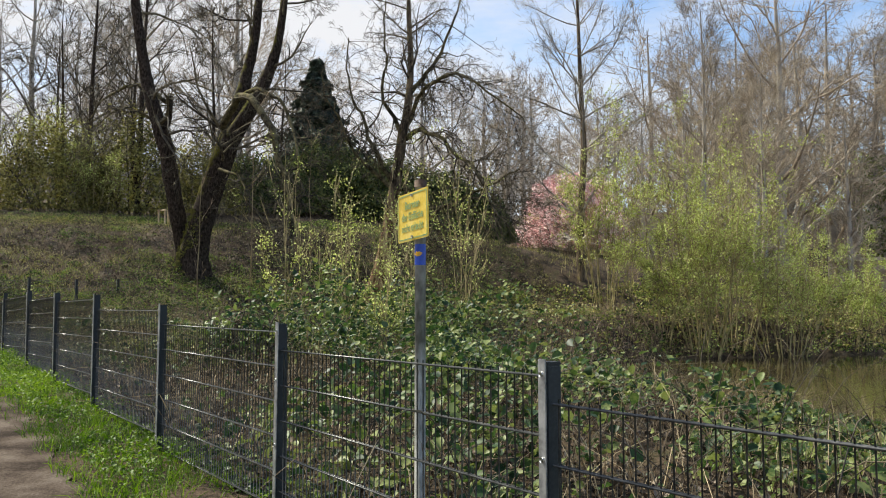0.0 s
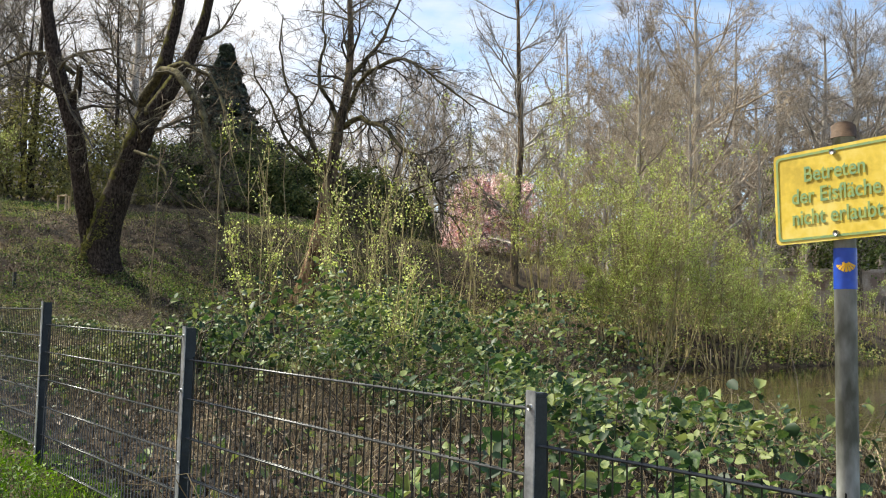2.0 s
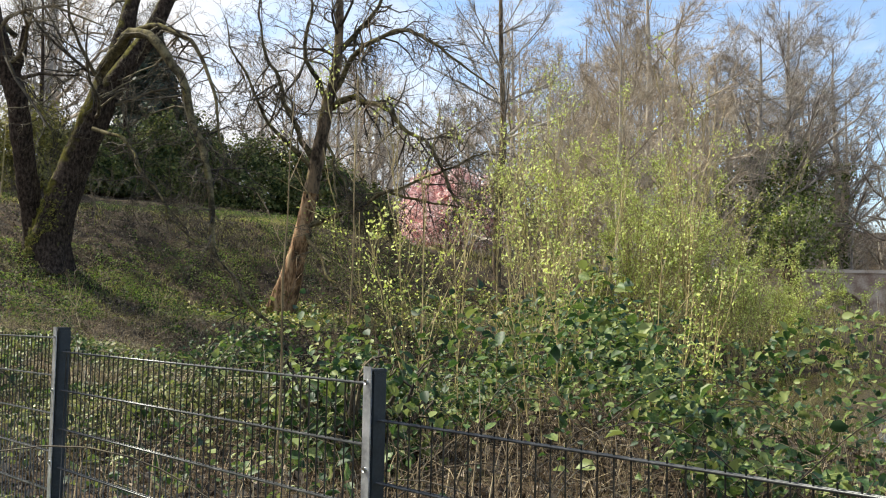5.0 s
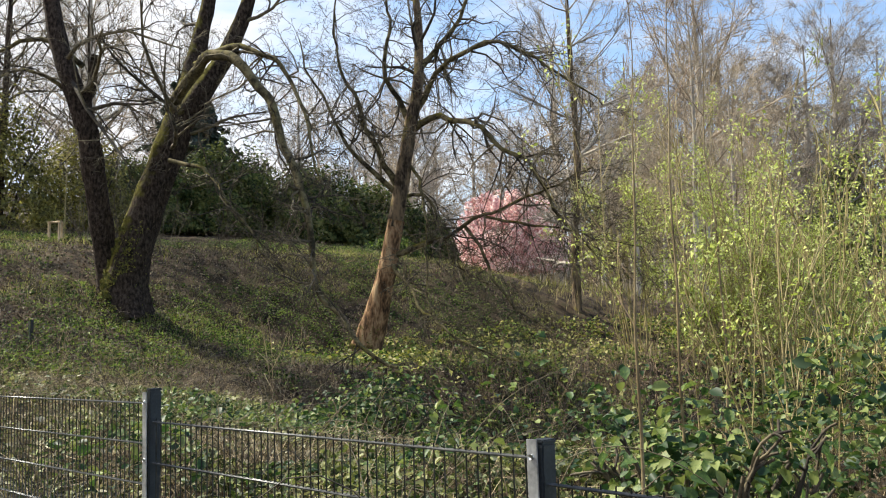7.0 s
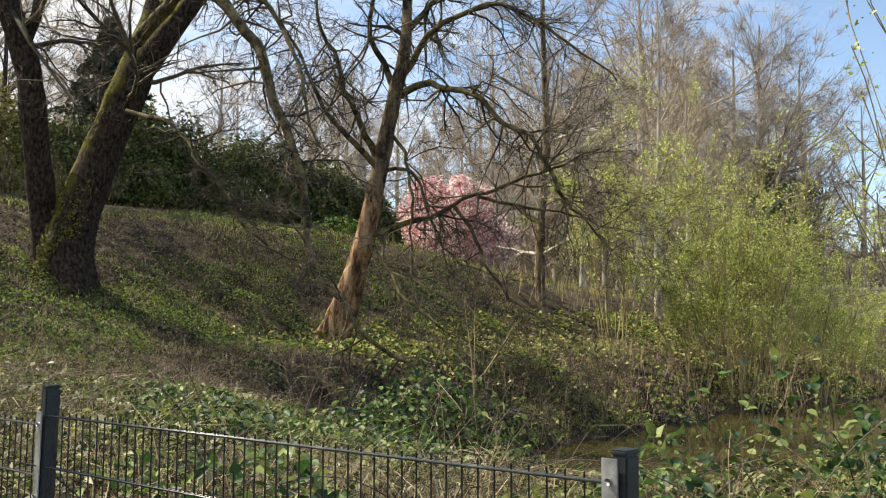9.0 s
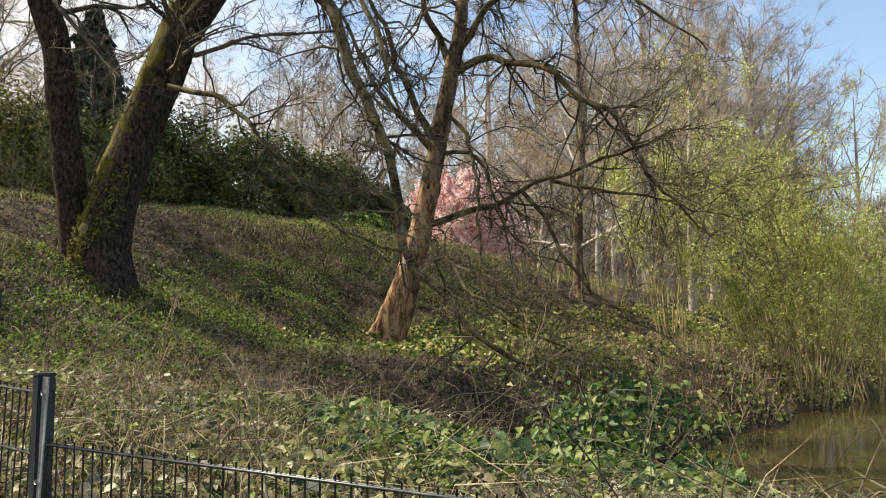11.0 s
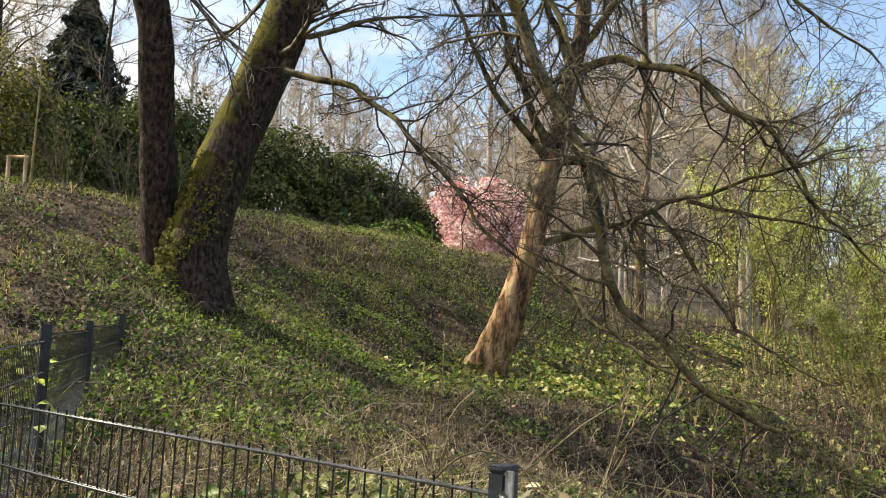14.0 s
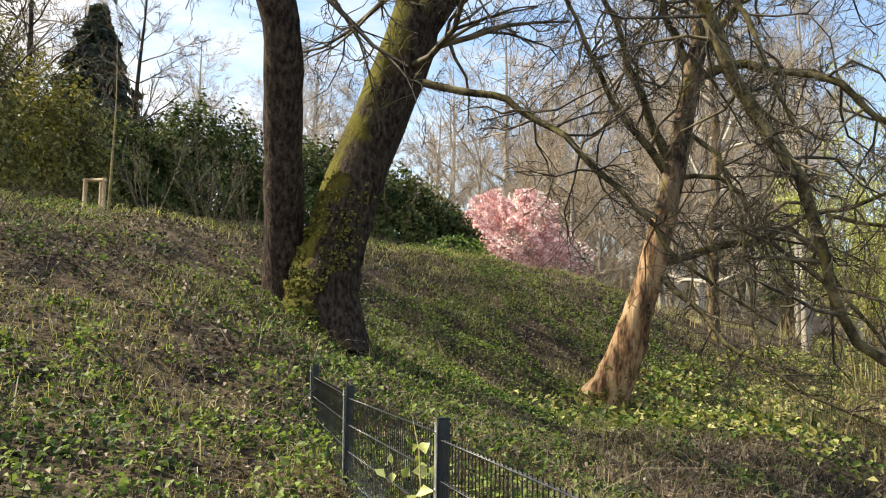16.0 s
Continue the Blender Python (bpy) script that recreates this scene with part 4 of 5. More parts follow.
# pale saplings behind the fence
for k, (x, y, h) in enumerate(((-3.95, 13.95, 3.7), (-3.3, 14.75, 4.3), (-2.5, 15.7, 4.0))):
    rng = random.Random(180 + k)
    ob = thing("young_birch", "thin pale-stemmed young tree with a few twigs behind the fence", "sapling", "pale saplings", at=(x, y, ground_at(x, y)))
    pts = [(0, 0, -0.1)]
    for c in range(7):
        pts.append((pts[-1][0] + rng.gauss(0.01, 0.03), pts[-1][1] + rng.gauss(0, 0.03), h * (c + 1) / 7))
    mb = Build()
    ln, rad = resample(pts, [0.0125 * (1.05 - 0.9 * c / 7) for c in range(8)], 0.2)
    mb.tube(ln, rad, 7)
    part("stem", mb.mesh("stem", M_SAPLING), ob)
    mb, tips = Build(), []
    for c in range(7):
        i = rng.randrange(len(ln) // 4, len(ln))
        a = rng.uniform(0, 6.28)
        sprout(mb, ln[i], (0.6 * math.cos(a), 0.6 * math.sin(a), 1), rng.uniform(0.25, 0.5), 0.0035, 1, rng, ([0, 0.1, 0.15], [0, 0.06, 0.04], [5, 3], [0.3, 0.35], [0.4, 0.5], 0.002), tips)
    tagged(part("twig_spray", mb.mesh("twig_spray", M_REDTWIG), ob), kind="stuff")

# bare shrubs on the ridge
for k, (x, y, st, h) in enumerate(((-11.3, 40.4, 11, 2.4), (-12.6, 40.0, 8, 1.7), (-10.2, 41.2, 7, 1.9))):
    rng = random.Random(160 + k)
    ob = thing("bare_shrub", "low bare shrub with thin pale stems on the ridge", "shrub", "bare shrubs", at=(x, y, ground_at(x, y)))
    for c in range(st):
        a = rng.uniform(0, 6.28)
        mb = Build()
        sprout(mb, (0.12 * math.cos(a), 0.12 * math.sin(a), -0.1), (0.45 * math.cos(a), 0.45 * math.sin(a), 1), h * rng.uniform(0.6, 1.1), 0.013, 0, rng, SHOOT)
        part("stem", mb.mesh("stem", M_TWIG), ob)

# ---- fence ----
POSTS = [(3.3, -0.7), (1.9, 1.40), (0.50, 3.51), (-0.85, 5.62), (-2.265, 7.69), (-3.69, 9.755), (-5.093, 11.833), (-6.504, 13.908), (-7.97, 15.95), (-9.43, 17.99), (-10.774, 20.07), (-12.16, 22.16)]
TOPS = [0.93, 1.02, 1.12, 1.22, 1.35, 1.475, 1.546, 1.625, 1.63, 1.675, 2.042, 2.22]
RAILS = [(0.91, 0.91), (1.01, 1.01), (1.10, 1.09), (1.20, 1.23), (1.33, 1.35), (1.455, 1.44), (1.52, 1.46), (1.58, 1.50), (1.50, 1.46), (1.635, 1.807), (2.007, 2.10)]
SECOND = [(-12.16, 22.16), (-11.93, 24.66), (-11.71, 27.16), (-11.4, 29.6), (-11.1, 31.9), (-10.84, 33.2)]
TOPS2 = [2.22, 2.28, 2.32, 2.42, 2.53, 2.64]
POST_H, PANEL_H = 1.28, 1.03


def rod_mesh(name, length, r, sides, mat):
    mb = Build()
    mb.tube([(0, 0, 0), (0, 0, length)], [r, r], sides, cap=True)
    return mb.mesh(name, mat)


post_me = bevelled("post", 0.06, 0.04, POST_H, M_POST, 0.004)
cap_me = bevelled("cap", 0.064, 0.044, 0.012, M_POST, 0.004)
strip_me = bevelled("clamp_strip", 0.04, 0.005, PANEL_H + 0.1, M_STRIP, 0.0015)
bolt_me = rod_mesh("bolt", 0.008, 0.008, 10, M_BOLT)
rod_me = rod_mesh("rod", PANEL_H, 0.0029, 4, M_WIRE)


def fence_run(label, posts, tops, first=True):
    fence = thing("fence", label, "fence")
    for i, ((x, y), top) in enumerate(zip(posts, tops)):
        a, b = posts[max(i - 1, 0)], posts[min(i + 1, len(posts) - 1)]
        ang = math.atan2(b[1] - a[1], b[0] - a[0])
        if i or first:
            po = part("post", post_me, fence)
            po.matrix_basis = Matrix.Translation((x, y, top - POST_H)) @ Matrix.Rotation(ang + math.pi / 2, 4, "Z")
            c = part("cap", cap_me, po)
            c.location = (0, 0, POST_H)
        if i == len(posts) - 1:
            break
        (x1, y1), top1 = posts[i + 1], tops[i + 1]
        v = Vector((x1 - x, y1 - y, 0))
        length = v.length - 0.06
        turn = math.atan2(v.y, v.x)
        za, zb = RAILS[i] if first else (top - 0.05, top1 - 0.05)
        zt, slope = (za + zb) / 2, (zb - za) / v.length
        panel = part("panel", None, fence)
        panel.matrix_basis = Matrix.Translation(Vector((x, y, zt - PANEL_H)) + v.normalized() * 0.03) @ Matrix.Rotation(turn, 4, "Z") @ Matrix(((1, 0, 0, 0), (0, 1, 0, 0), (slope, 0, 1, -slope * length / 2), (0, 0, 0, 1)))
        nrod = int(length / 0.05)
        for k in range(nrod + 1):
            ro = part("rod", rod_me, panel)
            ro.location = (0.5 * (length - nrod * 0.05) + k * 0.05, 0, 0)
        bar_me = rod_mesh("bar", length + 0.04, 0.0042, 5, M_WIRE)
        for row in range(6):
            for side in (-0.0072, 0.0072):
                ba = part("bar", bar_me, panel)
                ba.matrix_basis = Matrix.Translation((-0.02, side, 0.012 + row * 0.2)) @ Matrix.Rotation(math.pi / 2, 4, "Y")
        st = part("clamp_strip", strip_me, panel)
        st.matrix_basis = Matrix.Translation((-0.03, 0.0335, -0.06))
        for z in (0.06, 0.43, 0.80, 1.08):
            bo = part("bolt", bolt_me, panel)
            bo.matrix_basis = Matrix.Translation((-0.03, 0.036, z - 0.06)) @ Matrix.Rotation(-math.pi / 2, 4, "X")
    return fence


fence_run("anthracite double-wire mesh fence with square posts along the track", POSTS, TOPS)
fence_run("anthracite double-wire mesh fence running up to the twin-stemmed tree", SECOND, TOPS2, False)

# ---- sign ----
sx, sy = -0.03, 5.34
sz = ground_at(sx, sy)
sign = thing("warning_sign", "yellow rectangular warning sign on a weathered grey metal pole", "sign", at=(sx, sy, sz))
mb = Build()
mb.tube([(0, 0, -0.1), (0, 0, 2.02 - sz)], [0.03, 0.03], 16, cap=True)
part("pole", mb.mesh("pole", M_POLE), sign)
mb = Build()
mb.tube([(0, 0, 1.985 - sz), (0, 0, 2.02 - sz), (0, 0, 2.03 - sz)], [0.034, 0.034, 0.02], 16, cap=True)
part("pole_cap", mb.mesh("pole_cap", M_RUST), sign, "rusty pole cap")
face = Matrix.Translation((-0.042, -0.026, 1.825 - sz)) @ Matrix.Rotation(math.atan2(-0.33, 0.18), 4, "Z") @ Matrix.Rotation(radians(-2), 4, "Y")


def plate(w, h, t, rad, mat, name):
    bm = bmesh.new()
    vs = []
    for cx, cz, a0 in ((w / 2 - rad, h / 2 - rad, 0), (-w / 2 + rad, h / 2 - rad, 90), (-w / 2 + rad, -h / 2 + rad, 180), (w / 2 - rad, -h / 2 + rad, 270)):
        for k in range(5):
            a = radians(a0 + 22.5 * k)
            vs.append(bm.verts.new((cx + rad * math.cos(a), 0, cz + rad * math.sin(a))))
    f = bm.faces.new(vs)
    ex = bmesh.ops.extrude_face_region(bm, geom=[f])
    bmesh.ops.translate(bm, vec=(0, t, 0), verts=[e for e in ex["geom"] if isinstance(e, bmesh.types.BMVert)])
    bmesh.ops.recalc_face_normals(bm, faces=bm.faces[:])
    me = bpy.data.meshes.new(name)
    bm.to_mesh(me)
    bm.free()
    me.materials.append(mat)
    return me


SW, SH = 0.385, 0.268
board = part("board", plate(SW, SH, 0.003, 0.015, M_SIGN, "board"), sign)
board.matrix_basis = face


def ring(w, h, line, rad, mat, name):
    """A thin rounded frame line."""
    mb, n = Build(), 24
    outer, inner = [], []
    for cx, cz, a0 in ((1, 1, 0), (-1, 1, 90), (-1, -1, 180), (1, -1, 270)):
        for k in range(6):
            a = radians(a0 + 18 * k)
            for lst, ww, hh in ((outer, w, h), (inner, w - 2 * line, h - 2 * line)):
                lst.append(Vector((cx * (ww / 2 - rad) + rad * math.cos(a), 0, cz * (hh / 2 - rad) + rad * math.sin(a))))
    mb.v = outer + inner
    mb.f = [(i, (i + 1) % n, n + (i + 1) % n, n + i) for i in range(n)]
    return mb.mesh(name, mat, False)


fr = part("border", ring(SW - 0.018, SH - 0.018, 0.007, 0.012, M_SIGN_INK, "border"), board)
fr.location = (0, -0.0022, 0)
for text, z in (("Betreten", 0.062), ("der Eisfläche", 0.0), ("nicht erlaubt", -0.062)):
    cu = bpy.data.curves.new("lettering", "FONT")
    cu.body, cu.size, cu.align_x, cu.align_y, cu.extrude, cu.offset = text, 0.062, "CENTER", "CENTER", 0.0004, 0.0009
    tx = part("lettering", cu, board)
    tx.matrix_basis = Matrix.Translation((0, -0.003, z)) @ Matrix.Rotation(math.pi / 2, 4, "X") @ Matrix.Diagonal((0.86, 1, 1, 1))
    cu.materials.append(M_SIGN_INK)
for bxx, bzz in ((0, 0.115), (0, -0.115)):
    bo = part("bolt", bolt_me, board)
    bo.matrix_basis = Matrix.Translation((bxx, -0.001, bzz)) @ Matrix.Rotation(math.pi / 2, 4, "X")


def shell_sticker(name, label, m, w, h, parent_thing=None):
    """A blue sticker with a yellow fan of rays."""
    ob = tagged(new(name, plate(w, h, 0.001, 0.004, M_BLUE, name)), label, "sticker")
    ob.matrix_basis = m
    mb = Build()
    for k in range(9):
        a = radians(-72 + 18 * k)
        c, s_ = Vector((math.sin(a), 0, -math.cos(a))), Vector((math.cos(a), 0, math.sin(a)))
        o = Vector((0, -0.0012, h * 0.16))
        b0 = len(mb.v)
        ln = w * (0.44 + 0.12 * math.cos(a))
        mb.v += [o + s_ * w * 0.015, o - s_ * w * 0.015, o + c * ln - s_ * w * 0.045, o + c * ln + s_ * w * 0.045]
        mb.f.append((b0, b0 + 1, b0 + 2, b0 + 3))
    b0 = len(mb.v)
    mb.v += [Vector((w * 0.17 * math.cos(radians(a)), -0.0016, h * 0.15 + w * 0.17 * math.sin(radians(a)))) for a in range(0, 360, 30)]
    mb.f.append(tuple(range(b0, b0 + 12)))
    part("fan_mark", mb.mesh("fan_mark", M_ORANGE, False), ob)
    return ob


def band(z0, z1, r, arc, mat, name):
    mb, n = Build(), 10
    for k in range(n + 1):
        a = -math.pi / 2 - arc / 2 + arc * k / n
        mb.v += [Vector((r * math.cos(a), r * math.sin(a), z0)), Vector((r * math.cos(a), r * math.sin(a), z1))]
    mb.f = [(2 * k, 2 * k + 2, 2 * k + 3, 2 * k + 1) for k in range(n)]
    return mb.mesh(name, mat)


stk = tagged(new("pole_sticker", band(0, 0.115, 0.0312, 3.6, M_BLUE, "pole_sticker")), "blue waymark sticker wrapped round the sign pole", "sticker")
stk.matrix_basis = Matrix.Translation((sx, sy, 1.555)) @ Matrix.Rotation(-0.45, 4, "Z")
mb = Build()
for k in range(7):
    a = radians(-60 + 20 * k)
    b0 = len(mb.v)
    for ln, wd in ((0.006, 0.0015), (0.03, 0.004)):
        for sgn in (1, -1):
            u, zz_ = math.sin(a) * ln + sgn * wd * math.cos(a), 0.078 - math.cos(a) * ln + sgn * wd * math.sin(a)
            t_ = -math.pi / 2 + u / 0.0325
            mb.v.append(Vector((0.0325 * math.cos(t_), 0.0325 * math.sin(t_), zz_)))
    mb.f.append((b0, b0 + 1, b0 + 3, b0 + 2))
part("fan_mark", mb.mesh("fan_mark", M_ORANGE, False), stk)
rx_, ry_ = POSTS[10]
shell_sticker("post_sticker", "blue waymark sticker with a yellow fan on a fence post", Matrix.Translation((rx_ + 0.012, ry_ - 0.035, TOPS[10] - 0.145)) @ Matrix.Rotation(radians(34), 4, "Z"), 0.056, 0.11)

# ---- staked young tree on the bank ----
for k, (x, y) in enumerate(((-13.92, 40.4), (-13.55, 40.2), (-13.6, 40.75))):
    z = ground_at(x, y)
    mb = Build()
    mb.tube([(0, 0, -0.3), (0, 0, 0.72), (0, 0, 0.75)], [0.045, 0.045, 0.035], 10, cap=True)
    ob = tagged(new("tree_stake", mb.mesh("tree_stake", M_STAKE)), "round pale wooden stake beside the young tree", "stake", "tree stakes")
    ob.location = (x, y, z)
mb = Build()
mb.tube([(-13.97, 40.43, ground_at(-13.92, 40.4) + 0.70), (-13.5, 40.17, ground_at(-13.55, 40.2) + 0.68)], [0.04, 0.04], 8, cap=True)
tagged(new("stake_crossbar", mb.mesh("stake_crossbar", M_STAKE)), "pale half-round crossbar joining the tree stakes", "crossbar")
yt = tree_kind("young_tree", "thin young staked tree with a light green trunk", "tree", 161, 4.4, 0.03, ([0.1, 0.15, 0.2], [0.05, 0.05, 0.02], [4, 3], [0.4, 0.5], [0.4, 0.5], 0.006), 9, M_YTWIG, M_TWIG, 0.45, (0.5, 1.2), 0.28)
put_copies(yt, [(-13.45, 40.4)], 3, (1, 1))

# ---- bridge ----
bridge = thing("stone_bridge", "low old stone bridge with one arch across the pond inlet", "bridge", at=(54.4, 89.0, 0))
mb = Build()
outline = [(-16, -0.6), (-16, 6.6), (16, 6.6), (16, -0.6), (3.2, -0.6)] + [(3.2 * math.cos(radians(a)), 1.6 + 3.2 * math.sin(radians(a))) for a in range(0, 181, 15)] + [(-3.2, -0.6)]
for yy in (-1.5, 1.5):
    mb.v += [Vector((x, yy, z)) for x, z in outline]
k = len(outline)
mb.f = [tuple(range(k)), tuple(reversed(range(k, 2 * k)))] + [(i, i + k, (i + 1) % k + k, (i + 1) % k) for i in range(k)]
part("wall", mb.mesh("wall", M_BRICK, False), bridge)
mb = Build()
mb.box(-16.2, -1.7, 6.6, 16.2, 1.7, 6.95)
part("coping", mb.mesh("coping", M_BRICK, False), bridge)
bridge.rotation_euler = (0, 0, radians(-12))

# ---- ground cover ----


def scatter(n, s0, s1, d0, d1, seed, density=None):
    """Places on the ground in a stretch along the fence, thinned by a density."""
    g = np.random.default_rng(seed)
    s, d = g.uniform(s0, s1, n), g.uniform(d0, d1, n)
    x, y = F0[0] + FDIR[0] * s + FSIDE[0] * d, F0[1] + FDIR[1] * s + FSIDE[1] * d
    keep = g.uniform(0, 1, n) < (density(x, y, s, d) if density else 1.0)
    x, y, s, d = x[keep], y[keep], s[keep], d[keep]
    z = height(x, y)
    keep = z > WATER + 0.02
    return x[keep], y[keep], z[keep], s[keep], d[keep], g


def heap(x, y, s, d):
    """How high the bramble thicket stands."""
    k = (1 - 0.55 * smooth(12.5, 16.5, s)) * smooth(0.15, 1.2, d) * (1 - smooth(5.0, 9.5, d)) * (1 - smooth(21, 24, s))
    k = k * (1 + 0.7 * smooth(5, 8, s) * (1 - smooth(13, 16, s)) * smooth(1.5, 3.5, d))
    return k * (0.10 + 0.75 * smooth(0.35, 0.85, vnoise(x, y, 1.7, 21)) + 0.25 * vnoise(x, y, 0.6, 22))


def cover(name, label, category, *meshes):
    for me in meshes:
        tagged(new(name, me), label, category, kind="stuff")


x, y, z, s, d, g = scatter(125000, -5, 23.5, 0.15, 10.5, 201, lambda x, y, s, d: 0.10 + 0.90 * smooth(0.38, 0.75, vnoise(x, y, 1.3, 23)) * (1 - 0.7 * smooth(5, 10, d)) * (1 - 0.45 * smooth(12.5, 16.5, s)))
hz = heap(x, y, s, d) * g.uniform(0.15, 1.0, len(x)) ** 0.6
cover("bramble_leaves", "glossy dark green bramble and ivy leaves heaped behind the fence", "bramble", oval_leaves("bramble_leaves", np.stack([x, y, z + 0.03 + hz], -1), g.normal(size=(len(x), 3)) * 0.6 + (-0.2, -0.1, 1.0), 0.035 + 0.09 * g.uniform(0, 1, len(x)) ** 2.2, 0.34, M_BRAMBLE, 202))


def tuft(x, y):
    """Where herbs stand in clumps, 0 to 1."""
    return smooth(0.48, 0.60, 0.36 * vnoise(x, y, 0.45, 24) + 0.24 * vnoise(x, y, 1.3, 26) + 0.40 * vnoise(x, y, 3.6, 136))


x, y, z, s, d, g = scatter(470000, 11, 44, -10, 26, 203, lambda x, y, s, d: (0.07 + 0.93 * tuft(x, y)) * smooth(11, 17, s + np.clip(d - 1, -8, 0) * 1.2) * (0.4 + 0.6 * smooth(-9, 2, d)) * (1 - 0.4 * smooth(15, 30, d)) * (1 - 0.2 * smooth(2, 5, d) * (1 - smooth(8, 11, d)) * smooth(26, 29, s)))
cover("bank_herbs", "low mixed green herbs and ivy in clumps over the bank", "ground cover", leaf_mesh("bank_herbs", np.stack([x, y, z + g.uniform(0.02, 1.0, len(x)) * (0.05 + 0.27 * tuft(x, y) * vnoise(x, y, 0.8, 29))], -1), g.normal(size=(len(x), 3)) * 0.75 + (-0.15, 0, 1.0), (0.03 + 0.062 * g.uniform(0, 1, len(x)) ** 1.7) * (0.6 + 0.4 * smooth(15, 22, s)), 0.36, M_HERB, 204))
for seed, mt, lab in ((207, M_HERB, "green growth over the far bank"), (209, M_BANKGRASS, "pale straw-green growth over the far bank")):
    x, y, z, s, d, g = scatter(42000, 4, 30, 12, 46, seed, lambda x, y, s, d: 0.2 + 0.8 * smooth(0.3, 0.65, vnoise(x, y, 2.0, 27)))
    cover("far_bank_herbs", lab, "ground cover", leaf_mesh("far_bank_herbs", np.stack([x, y, z + g.uniform(0.02, 0.3, len(x))], -1), g.normal(size=(len(x), 3)) * 0.6 + (0, -0.2, 1.0), g.uniform(0.08, 0.20, len(x)), 0.34, mt, seed + 30))
x, y, z, s, d, g = scatter(170000, -4, 44, -11, 26, 205, lambda x, y, s, d: np.where((d < 0.2) & (s < 23), 0.0, 0.9))
cover("dead_leaves", "curled brown dead leaves lying on the ground", "leaf litter", leaf_mesh("dead_leaves", np.stack([x, y, z + 0.02 + g.uniform(0, 0.07, len(x))], -1), g.normal(size=(len(x), 3)) * 0.7 + (0, 0, 1.0), g.uniform(0.04, 0.10, len(x)), 0.36, M_DEADLEAF, 206, fold=0.4))


def stalks(name, label, category, mat, n, zone, seed, hmin, hmax, wid, lean, density=None):
    x, y, z, s, d, g = scatter(n, *zone, seed, density)
    m = len(x)
    root = np.stack([x, y, z - 0.02], -1)
    h = g.uniform(hmin, hmax, m)
    off = g.normal(size=(m, 3)) * (lean, lean, 0) * h[:, None]
    tip = root + off + np.stack([0 * h, 0 * h, h * g.uniform(0.4, 1.0, m)], -1)
    mid = root + off * 0.35 + np.stack([0 * h, 0 * h, h * g.uniform(0.4, 0.7, m)], -1)
    cover(name, label, category, blade_mesh(name, root, tip, mid, wid * g.uniform(0.6, 1.4, m), mat, seed))


stalks("dry_stalks", "pale dry grass and dead stalks behind the fence", "dry grass", M_STRAW, 15000, (-5, 13, 0.2, 11), 211, 0.15, 0.85, 0.0035, 0.55)
stalks("dry_stalks", "low dry grass and dead stalks on the lower slope", "dry grass", M_STRAW, 26000, (12, 27, 0.2, 12), 218, 0.1, 0.45, 0.003, 0.7)
stalks("dry_stalks", "tangled straw and dead stalks at the foot of the fence", "dry grass", M_STRAW, 6500, (14.5, 24, 0.15, 4.5), 219, 0.2, 0.75, 0.0035, 0.9, lambda x, y, s, d: 0.15 + 0.85 * smooth(0.35, 0.6, vnoise(x, y, 0.9, 37)))
stalks("bank_grass", "thin yellowish grass tufts over the lower bank", "grass", M_BANKGRASS, 105000, (12, 42, 0.5, 26), 212, 0.08, 0.30, 0.004, 0.5, lambda x, y, s, d: smooth(0.38, 0.66, vnoise(x, y, 2.2, 31)))
stalks("bank_stalks", "thin dry stalks and twigs scattered over the bank", "dry grass", M_DEADLEAF, 42000, (14, 46, -12, 26), 217, 0.1, 0.55, 0.004, 0.8, lambda x, y, s, d: 0.1 + 0.9 * smooth(0.4, 0.65, vnoise(x, y, 1.9, 35)) * smooth(14, 24, s + np.clip(d - 1, -8, 0)))
stalks("shore_stalks", "reddish brown dead stalks along the far shore", "reeds", M_REDTWIG, 34000, (2, 27, 14, 42), 213, 0.3, 1.1, 0.006, 0.4, lambda x, y, s, d: smooth(5.0, 0.5, np.abs(y - 30.4 - 0.6 * x - 1.5)))
stalks("crest_grass", "sunlit yellow-green grass and herbs along the crest of the bank", "grass", M_BANKGRASS, 100000, (20, 60, -14, 30), 220, 0.1, 0.38, 0.007, 0.5, lambda x, y, s, d: smooth(2.6, 0.6, np.abs((x + 13.5) * 0.41 - (y - 41) * 0.912 - 1.2)) * smooth(0.3, 0.55, vnoise(x, y, 1.6, 39)))
stalks("dead_brambles", "dark brown dead bramble stems over the bank", "dry grass", M_TWIG, 26000, (15, 44, -10, 22), 221, 0.15, 0.6, 0.006, 1.1, lambda x, y, s, d: smooth(0.45, 0.6, vnoise(x, y, 2.6, 41)))
x, y, z, s, d, g = scatter(3200, 14.5, 22, 0.3, 6, 222, lambda x, y, s, d: smooth(0.42, 0.68, vnoise(x, y, 0.9, 42)))
cover("bleached_leaves", "pale bleached leaves among the brambles", "leaf litter", oval_leaves("bleached_leaves", np.stack([x, y, z + 0.05 + g.uniform(0, 0.4, len(x)) * vnoise(x, y, 0.7, 43)], -1), g.normal(size=(len(x), 3)) * 0.6 + (-0.3, -0.3, 1.0), g.uniform(0.04, 0.10, len(x)), 0.32, M_IVORY, 223))
x, y, z, s, d, g = scatter(42000, 12, 23, 0.2, 7, 224, lambda x, y, s, d: (0.1 + 0.9 * smooth(0.4, 0.6, vnoise(x, y, 1.1, 44))) * (1 - smooth(4, 7, d)))
